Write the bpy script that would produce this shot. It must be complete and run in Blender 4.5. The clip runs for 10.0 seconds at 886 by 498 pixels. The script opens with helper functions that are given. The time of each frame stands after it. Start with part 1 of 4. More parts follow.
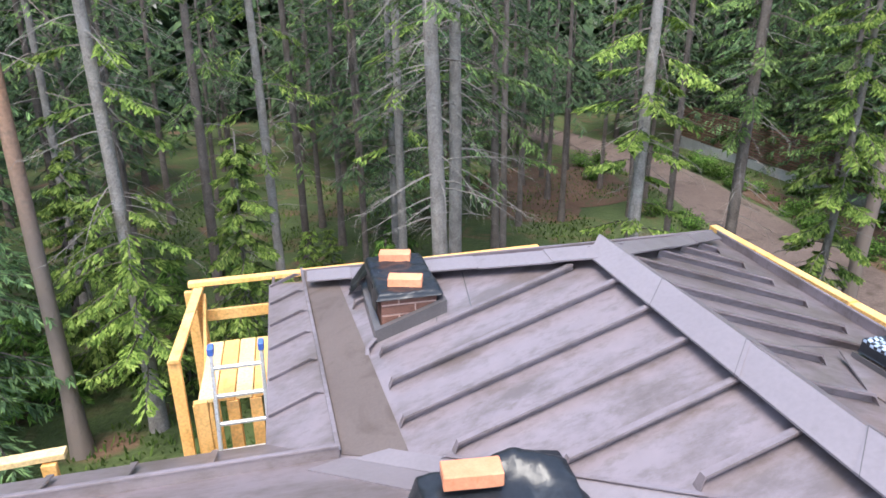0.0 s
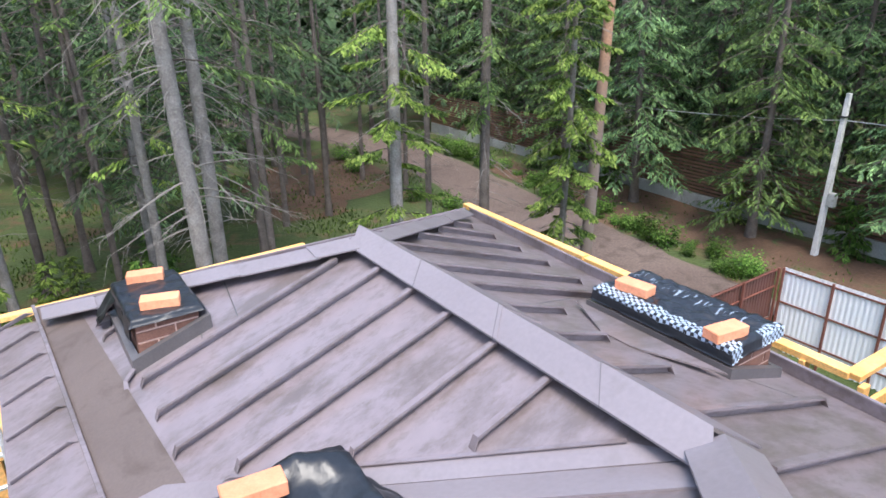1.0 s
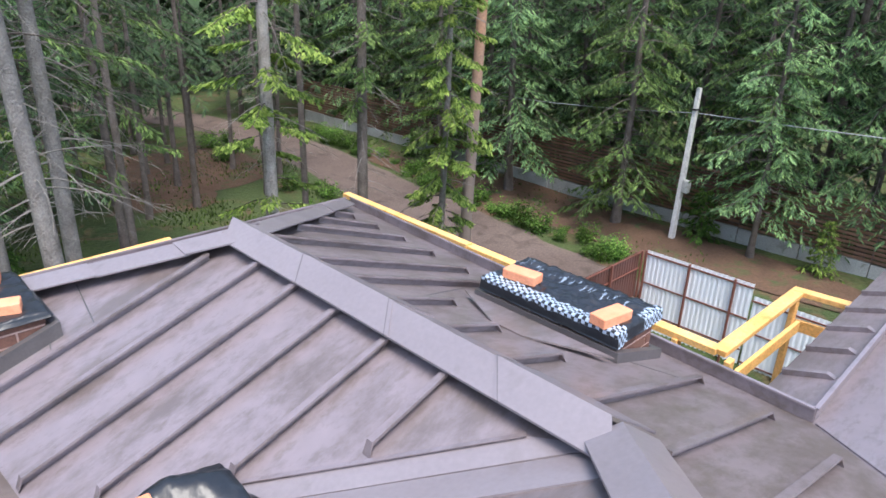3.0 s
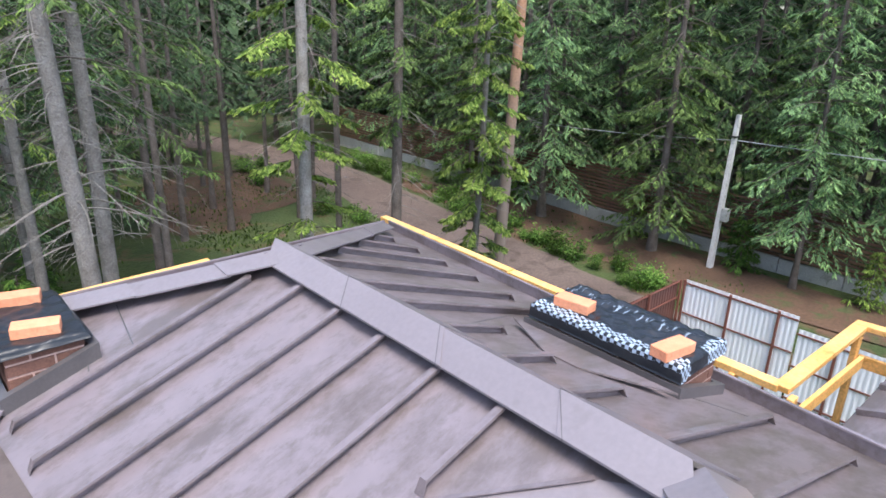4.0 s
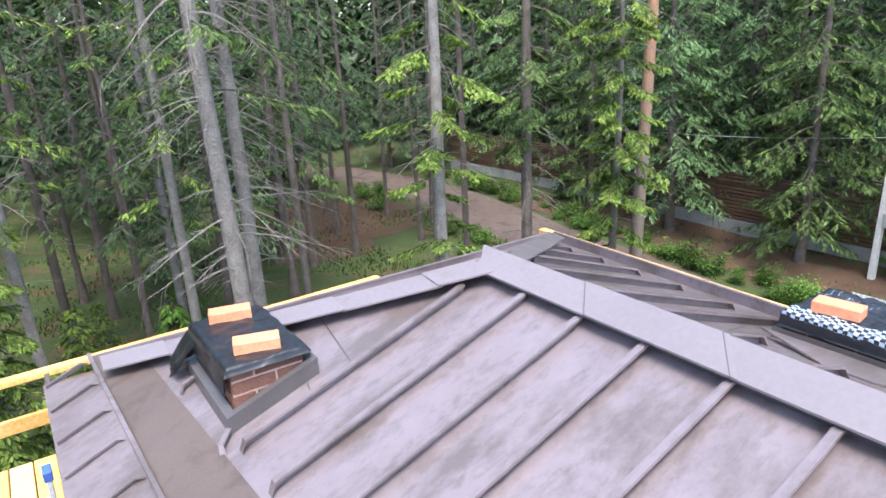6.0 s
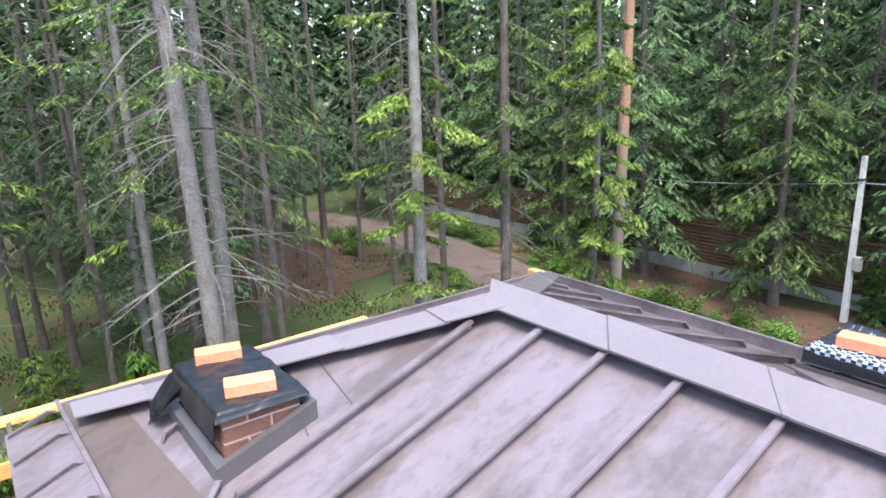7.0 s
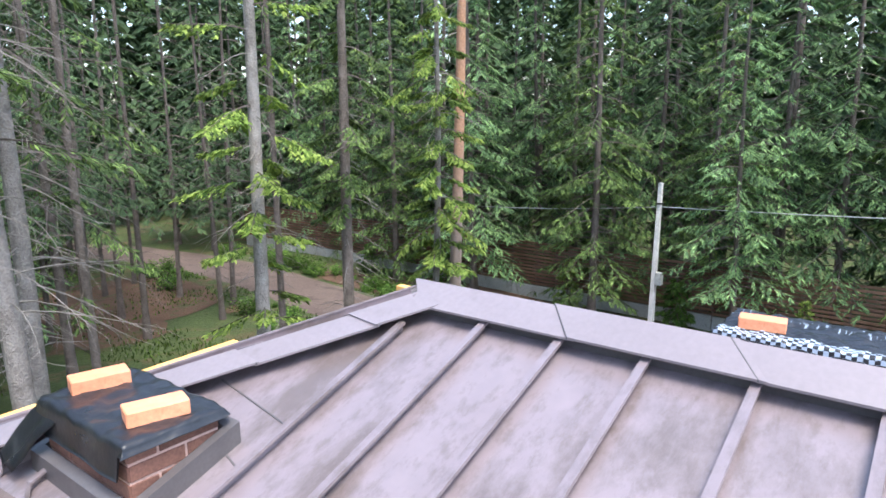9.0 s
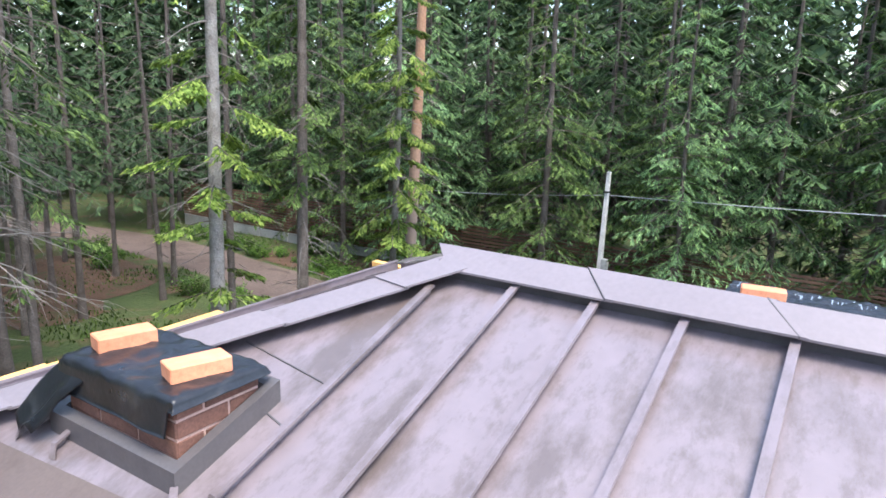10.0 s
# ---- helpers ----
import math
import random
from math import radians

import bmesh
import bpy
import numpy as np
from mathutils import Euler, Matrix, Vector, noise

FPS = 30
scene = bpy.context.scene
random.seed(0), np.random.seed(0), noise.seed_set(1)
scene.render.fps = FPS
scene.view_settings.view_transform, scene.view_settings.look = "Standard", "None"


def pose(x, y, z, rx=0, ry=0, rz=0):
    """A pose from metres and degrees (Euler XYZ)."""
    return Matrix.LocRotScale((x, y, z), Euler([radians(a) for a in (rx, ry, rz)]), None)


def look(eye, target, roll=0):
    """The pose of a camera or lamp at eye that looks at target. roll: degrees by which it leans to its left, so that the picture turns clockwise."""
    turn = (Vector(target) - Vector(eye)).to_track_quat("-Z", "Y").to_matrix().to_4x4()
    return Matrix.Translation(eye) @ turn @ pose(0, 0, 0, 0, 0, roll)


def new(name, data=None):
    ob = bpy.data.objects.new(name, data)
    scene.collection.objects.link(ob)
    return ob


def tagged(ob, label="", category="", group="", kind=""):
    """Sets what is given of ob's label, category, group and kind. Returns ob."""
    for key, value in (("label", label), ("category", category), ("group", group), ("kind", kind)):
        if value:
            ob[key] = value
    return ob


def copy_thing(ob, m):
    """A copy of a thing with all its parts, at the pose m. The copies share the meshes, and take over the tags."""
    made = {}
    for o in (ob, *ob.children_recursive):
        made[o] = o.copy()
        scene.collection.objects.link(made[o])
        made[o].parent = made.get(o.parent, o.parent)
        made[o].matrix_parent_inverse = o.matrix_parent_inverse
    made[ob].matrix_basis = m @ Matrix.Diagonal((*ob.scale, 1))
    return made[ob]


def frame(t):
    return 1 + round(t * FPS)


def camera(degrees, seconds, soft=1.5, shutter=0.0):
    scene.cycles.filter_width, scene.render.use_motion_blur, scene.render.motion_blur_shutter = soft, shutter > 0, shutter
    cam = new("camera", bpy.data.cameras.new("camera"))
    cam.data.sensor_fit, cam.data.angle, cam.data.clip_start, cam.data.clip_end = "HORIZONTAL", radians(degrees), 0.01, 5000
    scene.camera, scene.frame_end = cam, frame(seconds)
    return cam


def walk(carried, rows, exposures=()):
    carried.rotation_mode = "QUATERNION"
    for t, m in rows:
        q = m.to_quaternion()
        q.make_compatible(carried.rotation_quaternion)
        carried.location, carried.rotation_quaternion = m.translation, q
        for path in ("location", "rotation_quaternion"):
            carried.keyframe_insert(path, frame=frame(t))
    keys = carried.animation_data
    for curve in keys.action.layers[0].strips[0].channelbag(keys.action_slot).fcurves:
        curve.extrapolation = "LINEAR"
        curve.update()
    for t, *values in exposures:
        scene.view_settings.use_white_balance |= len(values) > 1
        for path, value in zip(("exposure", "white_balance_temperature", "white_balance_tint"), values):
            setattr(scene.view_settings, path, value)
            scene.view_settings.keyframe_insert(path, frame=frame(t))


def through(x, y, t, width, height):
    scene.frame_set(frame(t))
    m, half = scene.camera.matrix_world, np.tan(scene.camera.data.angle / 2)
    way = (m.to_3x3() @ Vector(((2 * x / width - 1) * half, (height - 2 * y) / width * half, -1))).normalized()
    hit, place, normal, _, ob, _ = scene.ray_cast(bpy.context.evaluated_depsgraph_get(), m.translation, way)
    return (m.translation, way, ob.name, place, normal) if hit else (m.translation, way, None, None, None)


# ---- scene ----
cam = camera(67.7, 10.0, soft=1.6)
PATH = [
    (0, (-2.136, -4.072, 1.617), (-1.711, -2.252, 0.905), -0.7),
    (0.5, (-2.095, -4.091, 1.619), (-1.275, -2.425, 0.877), -0.6),
    (1, (-2.051, -4.095, 1.613), (-1.015, -2.55, 0.877), -1.1),
    (1.5, (-2.015, -4.088, 1.615), (-0.822, -2.675, 0.853), -0.7),
    (2, (-1.961, -4.078, 1.601), (-0.726, -2.711, 0.821), -0.1),
    (2.2, (-1.934, -4.07, 1.58), (-0.698, -2.709, 0.793), 0.9),
    (3.3, (-1.995, -3.855, 1.536), (-0.663, -2.564, 0.788), 1.7),
    (3.5, (-1.962, -3.816, 1.504), (-0.664, -2.448, 0.84), 1.4),
    (4, (-1.966, -3.72, 1.478), (-0.698, -2.338, 0.785), 1.7),
    (4.5, (-2.023, -3.557, 1.405), (-0.884, -2.046, 0.76), 1.9),
    (5, (-2.033, -3.355, 1.335), (-1.137, -1.672, 0.734), -3.4),
    (5.5, (-2.157, -3.202, 1.265), (-1.115, -1.598, 0.68), -2.6),
    (5.7, (-2.25, -3.129, 1.258), (-1.212, -1.547, 0.609), -3.0),
    (6.8, (-2.383, -2.82, 1.177), (-1.302, -1.209, 0.692), -2.4),
    (7, (-2.395, -2.754, 1.128), (-1.255, -1.187, 0.635), -2.3),
    (7.5, (-2.379, -2.594, 1.057), (-1.2, -1.043, 0.602), -4.0),
    (8, (-2.347, -2.462, 1.032), (-1.203, -0.909, 0.503), -3.6),
    (8.5, (-2.588, -2.34, 0.973), (-1.171, -0.997, 0.536), -3.8),
    (9, (-2.688, -2.204, 0.896), (-1.141, -1.004, 0.487), -0.3),
    (9.5, (-2.786, -1.992, 0.848), (-1.188, -0.879, 0.392), 0.6),
    (10, (-2.988, -1.835, 0.774), (-1.338, -0.797, 0.329), 2.1),
]
walk(cam, [(t, look(eye, target, roll)) for t, eye, target, roll in PATH],
     [(0.0, 1.75), (1.5, 1.72), (3.5, 1.62), (4.5, 1.66), (5.5, 1.85), (7.5, 1.98), (10.0, 1.92)])

# ---- light ----
world = bpy.data.worlds.new("sky")
scene.world = world
world.use_nodes = True
wn = world.node_tree
bg = wn.nodes["Background"]
sky = wn.nodes.new("ShaderNodeTexSky")
sky.sky_type, sky.sun_disc = "NISHITA", False
sky.sun_elevation, sky.sun_rotation = radians(67), radians(204)
sky.air_density, sky.dust_density, sky.ozone_density = 1.0, 2.0, 1.0
wn.links.new(sky.outputs[0], bg.inputs[0])
bg.inputs[1].default_value = 0.15
sun = new("sun", bpy.data.lights.new("sun", "SUN"))
sun.data.energy, sun.data.angle, sun.data.color = 1.3, radians(25), (1.0, 0.97, 0.93)
sun.matrix_world = look((-4.2, -9.5, 24), (0, 0, 0))

# ---- materials ----


def mat(name, c1, c2, rough=0.6, metal=0.0, big=1.5, fine=30.0, bump=0.2, dist=0.01, c3=None, spot=0.0, island=0.0, per_object=0.0, coords="Object", grain=0.25, patch=0.0, coat=0.0):
    """A surface in two tones at a broad scale, a third in worn patches, fine grain and relief."""
    m = bpy.data.materials.new(name)
    m.use_nodes = True
    nt, n = m.node_tree, m.node_tree.nodes
    p = n["Principled BSDF"]
    co = n.new("ShaderNodeTexCoord")
    geo = n.new("ShaderNodeNewGeometry")
    src = geo.outputs["Position"] if coords == "World" else co.outputs["Object"]

    def tex(scale, detail=6.0, dis=0.0):
        t = n.new("ShaderNodeTexNoise")
        t.inputs["Scale"].default_value, t.inputs["Detail"].default_value, t.inputs["Distortion"].default_value = scale, detail, dis
        nt.links.new(src, t.inputs["Vector"])
        return t.outputs["Fac"]

    def ramp(v, a, b):
        r = n.new("ShaderNodeMapRange")
        r.inputs["From Min"].default_value, r.inputs["From Max"].default_value = a, b
        nt.links.new(v, r.inputs["Value"])
        return r.outputs["Result"]

    def mix(f, a, b, blend="MIX"):
        x = n.new("ShaderNodeMix")
        x.data_type, x.blend_type = "RGBA", blend
        for k, v in ((0, f), (6, a), (7, b)):
            if isinstance(v, (int, float)):
                x.inputs[k].default_value = v
            elif isinstance(v, tuple):
                x.inputs[k].default_value = (*v, 1)
            else:
                nt.links.new(v, x.inputs[k])
        return x.outputs[2]

    col = mix(ramp(tex(big, 5.0, 0.4), 0.3, 0.7), c1, c2)
    if c3 and patch:
        # stains drawn out down the slope, with ragged edges, and a finer scatter of scuffs
        mp = n.new("ShaderNodeMapping")
        mp.inputs["Scale"].default_value = (0.4, 1.0, 1.0)
        nt.links.new(src, mp.inputs["Vector"])
        for sc, lo, hi, amount in ((patch, 0.50, 0.64, 0.8), (patch * 6, 0.54, 0.68, 0.55)):
            t = n.new("ShaderNodeTexNoise")
            t.inputs["Scale"].default_value, t.inputs["Detail"].default_value, t.inputs["Roughness"].default_value = sc, 10.0, 0.72
            nt.links.new(mp.outputs["Vector"], t.inputs["Vector"])
            f = n.new("ShaderNodeMath")
            f.operation = "MULTIPLY"
            f.inputs[1].default_value = amount
            nt.links.new(ramp(t.outputs["Fac"], lo - spot, hi - spot), f.inputs[0])
            col = mix(f.outputs["Value"], col, c3)
    elif c3:
        col = mix(ramp(tex(big * 2.3, 8.0, 1.0), 0.62 - spot, 0.8 - spot), col, c3)
    g = tex(fine, 4.0)
    gr = n.new("ShaderNodeMapRange")
    gr.inputs["From Min"].default_value, gr.inputs["From Max"].default_value = 0.25, 0.75
    gr.inputs["To Min"].default_value, gr.inputs["To Max"].default_value = 1 - grain, 1 + grain
    nt.links.new(g, gr.inputs["Value"])
    col = mix(1.0, col, gr.outputs["Result"], "MULTIPLY")
    if island or per_object:
        oi = n.new("ShaderNodeObjectInfo")
        rr = n.new("ShaderNodeMapRange")
        k = island or per_object
        rr.inputs["To Min"].default_value, rr.inputs["To Max"].default_value = 1 - k, 1 + k
        nt.links.new(geo.outputs["Random Per Island"] if island else oi.outputs["Random"], rr.inputs["Value"])
        col = mix(1.0, col, rr.outputs["Result"], "MULTIPLY")
    nt.links.new(col, p.inputs["Base Color"])
    rm = n.new("ShaderNodeMapRange")
    rm.inputs["To Min"].default_value, rm.inputs["To Max"].default_value = max(0.05, rough - 0.12), min(1.0, rough + 0.12)
    nt.links.new(tex(big * 3.0), rm.inputs["Value"])
    nt.links.new(rm.outputs["Result"], p.inputs["Roughness"])
    p.inputs["Metallic"].default_value = metal
    p.inputs["Coat Weight"].default_value, p.inputs["Coat Roughness"].default_value = coat, 0.22
    if coat:
        # thin sheet never lies quite flat
        b = n.new("ShaderNodeBump")
        b.inputs["Strength"].default_value, b.inputs["Distance"].default_value = 0.35, 0.02
        nt.links.new(tex(1.7, 3.0), b.inputs["Height"])
        nt.links.new(b.outputs["Normal"], p.inputs["Normal"])
        nt.links.new(b.outputs["Normal"], p.inputs["Coat Normal"])
    elif bump:
        b = n.new("ShaderNodeBump")
        b.inputs["Strength"].default_value, b.inputs["Distance"].default_value = bump, dist
        nt.links.new(g, b.inputs["Height"])
        nt.links.new(b.outputs["Normal"], p.inputs["Normal"])
    return m


def printed_film():
    """Black membrane printed with rows of blue-white checks along one edge and pale dashes beyond."""
    m = mat("printed_black_film", (0.014, 0.016, 0.02), (0.022, 0.025, 0.03), 0.34, 0, 2, 40, 0.15, 0.01)
    nt, n = m.node_tree, m.node_tree.nodes
    p = n["Principled BSDF"]
    was = p.inputs["Base Color"].links[0].from_socket
    uv = n.new("ShaderNodeUVMap")
    xy = n.new("ShaderNodeSeparateXYZ")
    nt.links.new(uv.outputs["UV"], xy.inputs[0])

    def calc(op, a, b):
        k = n.new("ShaderNodeMath")
        k.operation = op
        for i, v in enumerate((a, b)):
            if isinstance(v, (int, float)):
                k.inputs[i].default_value = v
            else:
                nt.links.new(v, k.inputs[i])
        return k.outputs[0]

    def pattern(sx, sy):
        mp = n.new("ShaderNodeMapping")
        mp.inputs["Scale"].default_value = (sx, sy, 1)
        nt.links.new(uv.outputs["UV"], mp.inputs["Vector"])
        return mp.outputs["Vector"]

    u, v = xy.outputs["X"], xy.outputs["Y"]
    ch = n.new("ShaderNodeTexChecker")
    ch.inputs["Scale"].default_value = 1.0
    nt.links.new(pattern(36, 50), ch.inputs["Vector"])
    edge = calc("MULTIPLY", calc("MULTIPLY", calc("LESS_THAN", u, 0.27), calc("GREATER_THAN", u, 0.11)), ch.outputs["Fac"])
    edge2 = calc("MULTIPLY", calc("MULTIPLY", calc("LESS_THAN", v, 0.12), calc("GREATER_THAN", u, 0.55)), ch.outputs["Fac"])
    dash = n.new("ShaderNodeTexNoise")
    dash.inputs["Scale"].default_value, dash.inputs["Detail"].default_value = 1.0, 1.0
    nt.links.new(pattern(5, 60), dash.inputs["Vector"])
    band = calc("MULTIPLY", calc("GREATER_THAN", dash.outputs["Fac"], 0.63), calc("MULTIPLY", calc("GREATER_THAN", u, 0.58), calc("LESS_THAN", u, 0.80)))
    x = n.new("ShaderNodeMix")
    x.data_type = "RGBA"
    nt.links.new(calc("MINIMUM", calc("ADD", calc("ADD", edge, edge2), calc("MULTIPLY", band, 0.6)), 1.0), x.inputs[0])
    nt.links.new(was, x.inputs[6])
    x.inputs[7].default_value = (0.40, 0.49, 0.60, 1)
    nt.links.new(x.outputs[2], p.inputs["Base Color"])
    return m


def leafy(name, dark, mid, tip, through=0.3):
    """Needles or leaves: each sprig its own green, some light passing through."""
    m = bpy.data.materials.new(name)
    m.use_nodes = True
    nt, n = m.node_tree, m.node_tree.nodes
    p, out = n["Principled BSDF"], n["Material Output"]
    geo = n.new("ShaderNodeNewGeometry")
    oi = n.new("ShaderNodeObjectInfo")
    cr = n.new("ShaderNodeValToRGB")
    e = cr.color_ramp.elements
    e[0].color, e[1].color = (*dark, 1), (*tip, 1)
    e[0].position, e[1].position = 0.05, 1.0
    k = e.new(0.6)
    k.color = (*mid, 1)
    nt.links.new(geo.outputs["Random Per Island"], cr.inputs["Fac"])
    no = n.new("ShaderNodeTexNoise")
    no.inputs["Scale"].default_value = 0.9
    nt.links.new(geo.outputs["Position"], no.inputs["Vector"])
    r = n.new("ShaderNodeMapRange")
    r.inputs["From Min"].default_value, r.inputs["From Max"].default_value = 0.3, 0.7
    r.inputs["To Min"].default_value, r.inputs["To Max"].default_value = 0.6, 1.35
    nt.links.new(no.outputs["Fac"], r.inputs["Value"])
    r2 = n.new("ShaderNodeMapRange")
    r2.inputs["To Min"].default_value, r2.inputs["To Max"].default_value = 0.75, 1.25
    nt.links.new(oi.outputs["Random"], r2.inputs["Value"])
    mu = n.new("ShaderNodeMath")
    mu.operation = "MULTIPLY"
    nt.links.new(r.outputs["Result"], mu.inputs[0])
    nt.links.new(r2.outputs["Result"], mu.inputs[1])
    x = n.new("ShaderNodeMix")
    x.data_type, x.blend_type = "RGBA", "MULTIPLY"
    x.inputs[0].default_value = 1.0
    nt.links.new(cr.outputs["Color"], x.inputs[6])
    nt.links.new(mu.outputs["Value"], x.inputs[7])
    nt.links.new(x.outputs[2], p.inputs["Base Color"])
    p.inputs["Roughness"].default_value = 0.65
    p.inputs["Specular IOR Level"].default_value = 0.15
    tr = n.new("ShaderNodeBsdfTranslucent")
    nt.links.new(x.outputs[2], tr.inputs["Color"])
    ms = n.new("ShaderNodeMixShader")
    ms.inputs[0].default_value = through
    nt.links.new(p.outputs[0], ms.inputs[1])
    nt.links.new(tr.outputs[0], ms.inputs[2])
    nt.links.new(ms.outputs[0], out.inputs["Surface"])
    return m


METAL = mat("brown_coated_steel", (0.202, 0.166, 0.177), (0.228, 0.190, 0.204), 0.42, 0.0, 0.6, 11, 0.0, 0.003, (0.115, 0.089, 0.079), 0.03, coords="World", grain=0.07, patch=2.2, coat=1.0)
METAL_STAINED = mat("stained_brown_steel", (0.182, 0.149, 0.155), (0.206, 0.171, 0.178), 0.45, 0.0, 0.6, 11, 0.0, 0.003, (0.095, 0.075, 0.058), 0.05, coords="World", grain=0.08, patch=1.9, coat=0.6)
METAL_CAP = mat("brown_coated_steel_cap", (0.205, 0.176, 0.188), (0.232, 0.202, 0.216), 0.42, 0.0, 1.2, 40, 0.02, 0.003, (0.16, 0.135, 0.132), 0.0, per_object=0.05, coords="World", grain=0.06, coat=0.7)
METAL_DUSTY = mat("dusty_brown_steel", (0.105, 0.080, 0.071), (0.135, 0.105, 0.095), 0.6, 0.0, 1.4, 60, 0.04, 0.003, (0.082, 0.060, 0.049), 0.1, coords="World", grain=0.08, coat=0.12)
COLLAR = mat("dark_grey_flashing", (0.085, 0.078, 0.080), (0.115, 0.106, 0.108), 0.45, 0.0, 3, 60, 0.05, 0.003, coords="World", grain=0.1, coat=0.5)
DARK = mat("dark_gap", (0.02, 0.02, 0.02), (0.03, 0.03, 0.03), 0.9, bump=0)
BRICK_NEW = mat("new_orange_brick", (0.74, 0.27, 0.135), (0.82, 0.36, 0.20), 0.8, 0, 8, 90, 0.3, 0.003, (0.62, 0.21, 0.10), 0.0, per_object=0.1, grain=0.1)
BRICK_BROWN = mat("brown_brick", (0.15, 0.07, 0.05), (0.23, 0.11, 0.075), 0.8, 0, 6, 90, 0.3, 0.003, per_object=0.2)
MORTAR = mat("pink_mortar", (0.55, 0.36, 0.29), (0.65, 0.45, 0.37), 0.9, 0, 9, 80, 0.3, 0.003)
FILM = mat("black_plastic_film", (0.012, 0.014, 0.018), (0.02, 0.023, 0.028), 0.32, 0, 2, 40, 0.15, 0.01, (0.045, 0.05, 0.055), 0.0)
FILM_PRINT = printed_film()
WOOD = mat("fresh_yellow_timber", (0.80, 0.42, 0.12), (0.90, 0.53, 0.20), 0.65, 0, 2.5, 40, 0.2, 0.004, (0.60, 0.30, 0.07), 0.05, per_object=0.12)
WOOD_PALE = mat("pale_timber", (0.80, 0.55, 0.24), (0.86, 0.63, 0.32), 0.65, 0, 3, 40, 0.2, 0.004, per_object=0.1)
ALU = mat("aluminium", (0.75, 0.76, 0.78), (0.85, 0.86, 0.88), 0.35, 0.6, 4, 60, 0.03, 0.002)
BLUE = mat("blue_plastic", (0.05, 0.12, 0.4), (0.07, 0.16, 0.5), 0.5)
WALL = mat("pale_plaster", (0.55, 0.52, 0.47), (0.62, 0.58, 0.53), 0.9, 0, 2, 60, 0.3, 0.004)
BARK = mat("grey_spruce_bark", (0.20, 0.175, 0.16), (0.31, 0.285, 0.265), 0.95, 0, 3.0, 22, 1.0, 0.03, (0.36, 0.34, 0.30), 0.02, per_object=0.2)
BARK_DARK = mat("dark_spruce_bark", (0.10, 0.08, 0.068), (0.17, 0.14, 0.125), 0.95, 0, 3.0, 22, 1.0, 0.03, per_object=0.25)
BARK_PINE = mat("orange_pine_bark", (0.38, 0.205, 0.12), (0.33, 0.19, 0.125), 0.9, 0, 2.0, 14, 0.8, 0.02, (0.24, 0.15, 0.10), 0.05)
# the dead twigs again, colour darkened for the shade deep in the wood
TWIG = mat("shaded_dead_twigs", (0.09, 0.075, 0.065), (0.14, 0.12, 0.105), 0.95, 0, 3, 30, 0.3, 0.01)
DEAD = mat("grey_dead_twigs", (0.19, 0.17, 0.15), (0.30, 0.27, 0.245), 0.95, 0, 3, 30, 0.3, 0.01)
NEEDLE = leafy("spruce_needles", (0.045, 0.077, 0.028), (0.109, 0.173, 0.054), (0.218, 0.320, 0.090))
NEEDLE_FRESH = leafy("fresh_spruce_needles", (0.065, 0.119, 0.027), (0.216, 0.324, 0.070), (0.410, 0.518, 0.130), 0.42)
# the spruce needles in darker greens: canopy shade put into the colour
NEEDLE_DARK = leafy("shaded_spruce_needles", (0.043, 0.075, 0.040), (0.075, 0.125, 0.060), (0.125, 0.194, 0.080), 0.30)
NEEDLE_COOL = leafy("bluish_spruce_needles", (0.069, 0.121, 0.063), (0.172, 0.293, 0.132), (0.322, 0.494, 0.190), 0.42)
LEAF = leafy("bush_leaves", (0.036, 0.084, 0.018), (0.096, 0.192, 0.036), (0.204, 0.336, 0.072), 0.35)
GRASS = leafy("grass_blades", (0.03, 0.055, 0.012), (0.06, 0.10, 0.02), (0.12, 0.18, 0.04), 0.35)
GROUND = mat("forest_floor", (0.034, 0.056, 0.014), (0.072, 0.098, 0.026), 0.95, 0, 0.35, 9, 0.8, 0.08, (0.12, 0.068, 0.04), 0.10, coords="World")
ROAD = mat("dirt_road", (0.105, 0.075, 0.063), (0.148, 0.110, 0.094), 0.95, 0, 0.5, 14, 0.6, 0.03, (0.068, 0.050, 0.040), 0.08, coords="World")
LITTER = mat("needle_litter", (0.078, 0.044, 0.027), (0.125, 0.071, 0.043), 0.95, 0, 0.8, 12, 0.8, 0.04, (0.05, 0.075, 0.022), 0.08, coords="World")
FENCE_WOOD = mat("red_brown_fence_boards", (0.125, 0.068, 0.044), (0.18, 0.10, 0.066), 0.8, 0, 1.5, 25, 0.2, 0.01, per_object=0.3)
CONCRETE = mat("weathered_concrete", (0.33, 0.33, 0.31), (0.44, 0.44, 0.42), 0.95, 0, 1.2, 25, 0.5, 0.01, (0.22, 0.23, 0.19), 0.05)
SHEET_WHITE = mat("zinc_white_sheet", (0.80, 0.83, 0.88), (0.86, 0.88, 0.92), 0.4, 0.0, 1.2, 30, 0.02, 0.003, grain=0.03)
SHEET_BROWN = mat("brown_sheet", (0.10, 0.042, 0.034), (0.13, 0.055, 0.045), 0.5, 0.0, 1.2, 30, 0.02, 0.003, grain=0.05)
STEEL_RED = mat("red_primed_steel", (0.16, 0.055, 0.04), (0.20, 0.075, 0.055), 0.6, 0, 3, 40, 0.1, 0.003)
WIRE = mat("grey_cable", (0.35, 0.36, 0.37), (0.42, 0.43, 0.44), 0.6, bump=0)

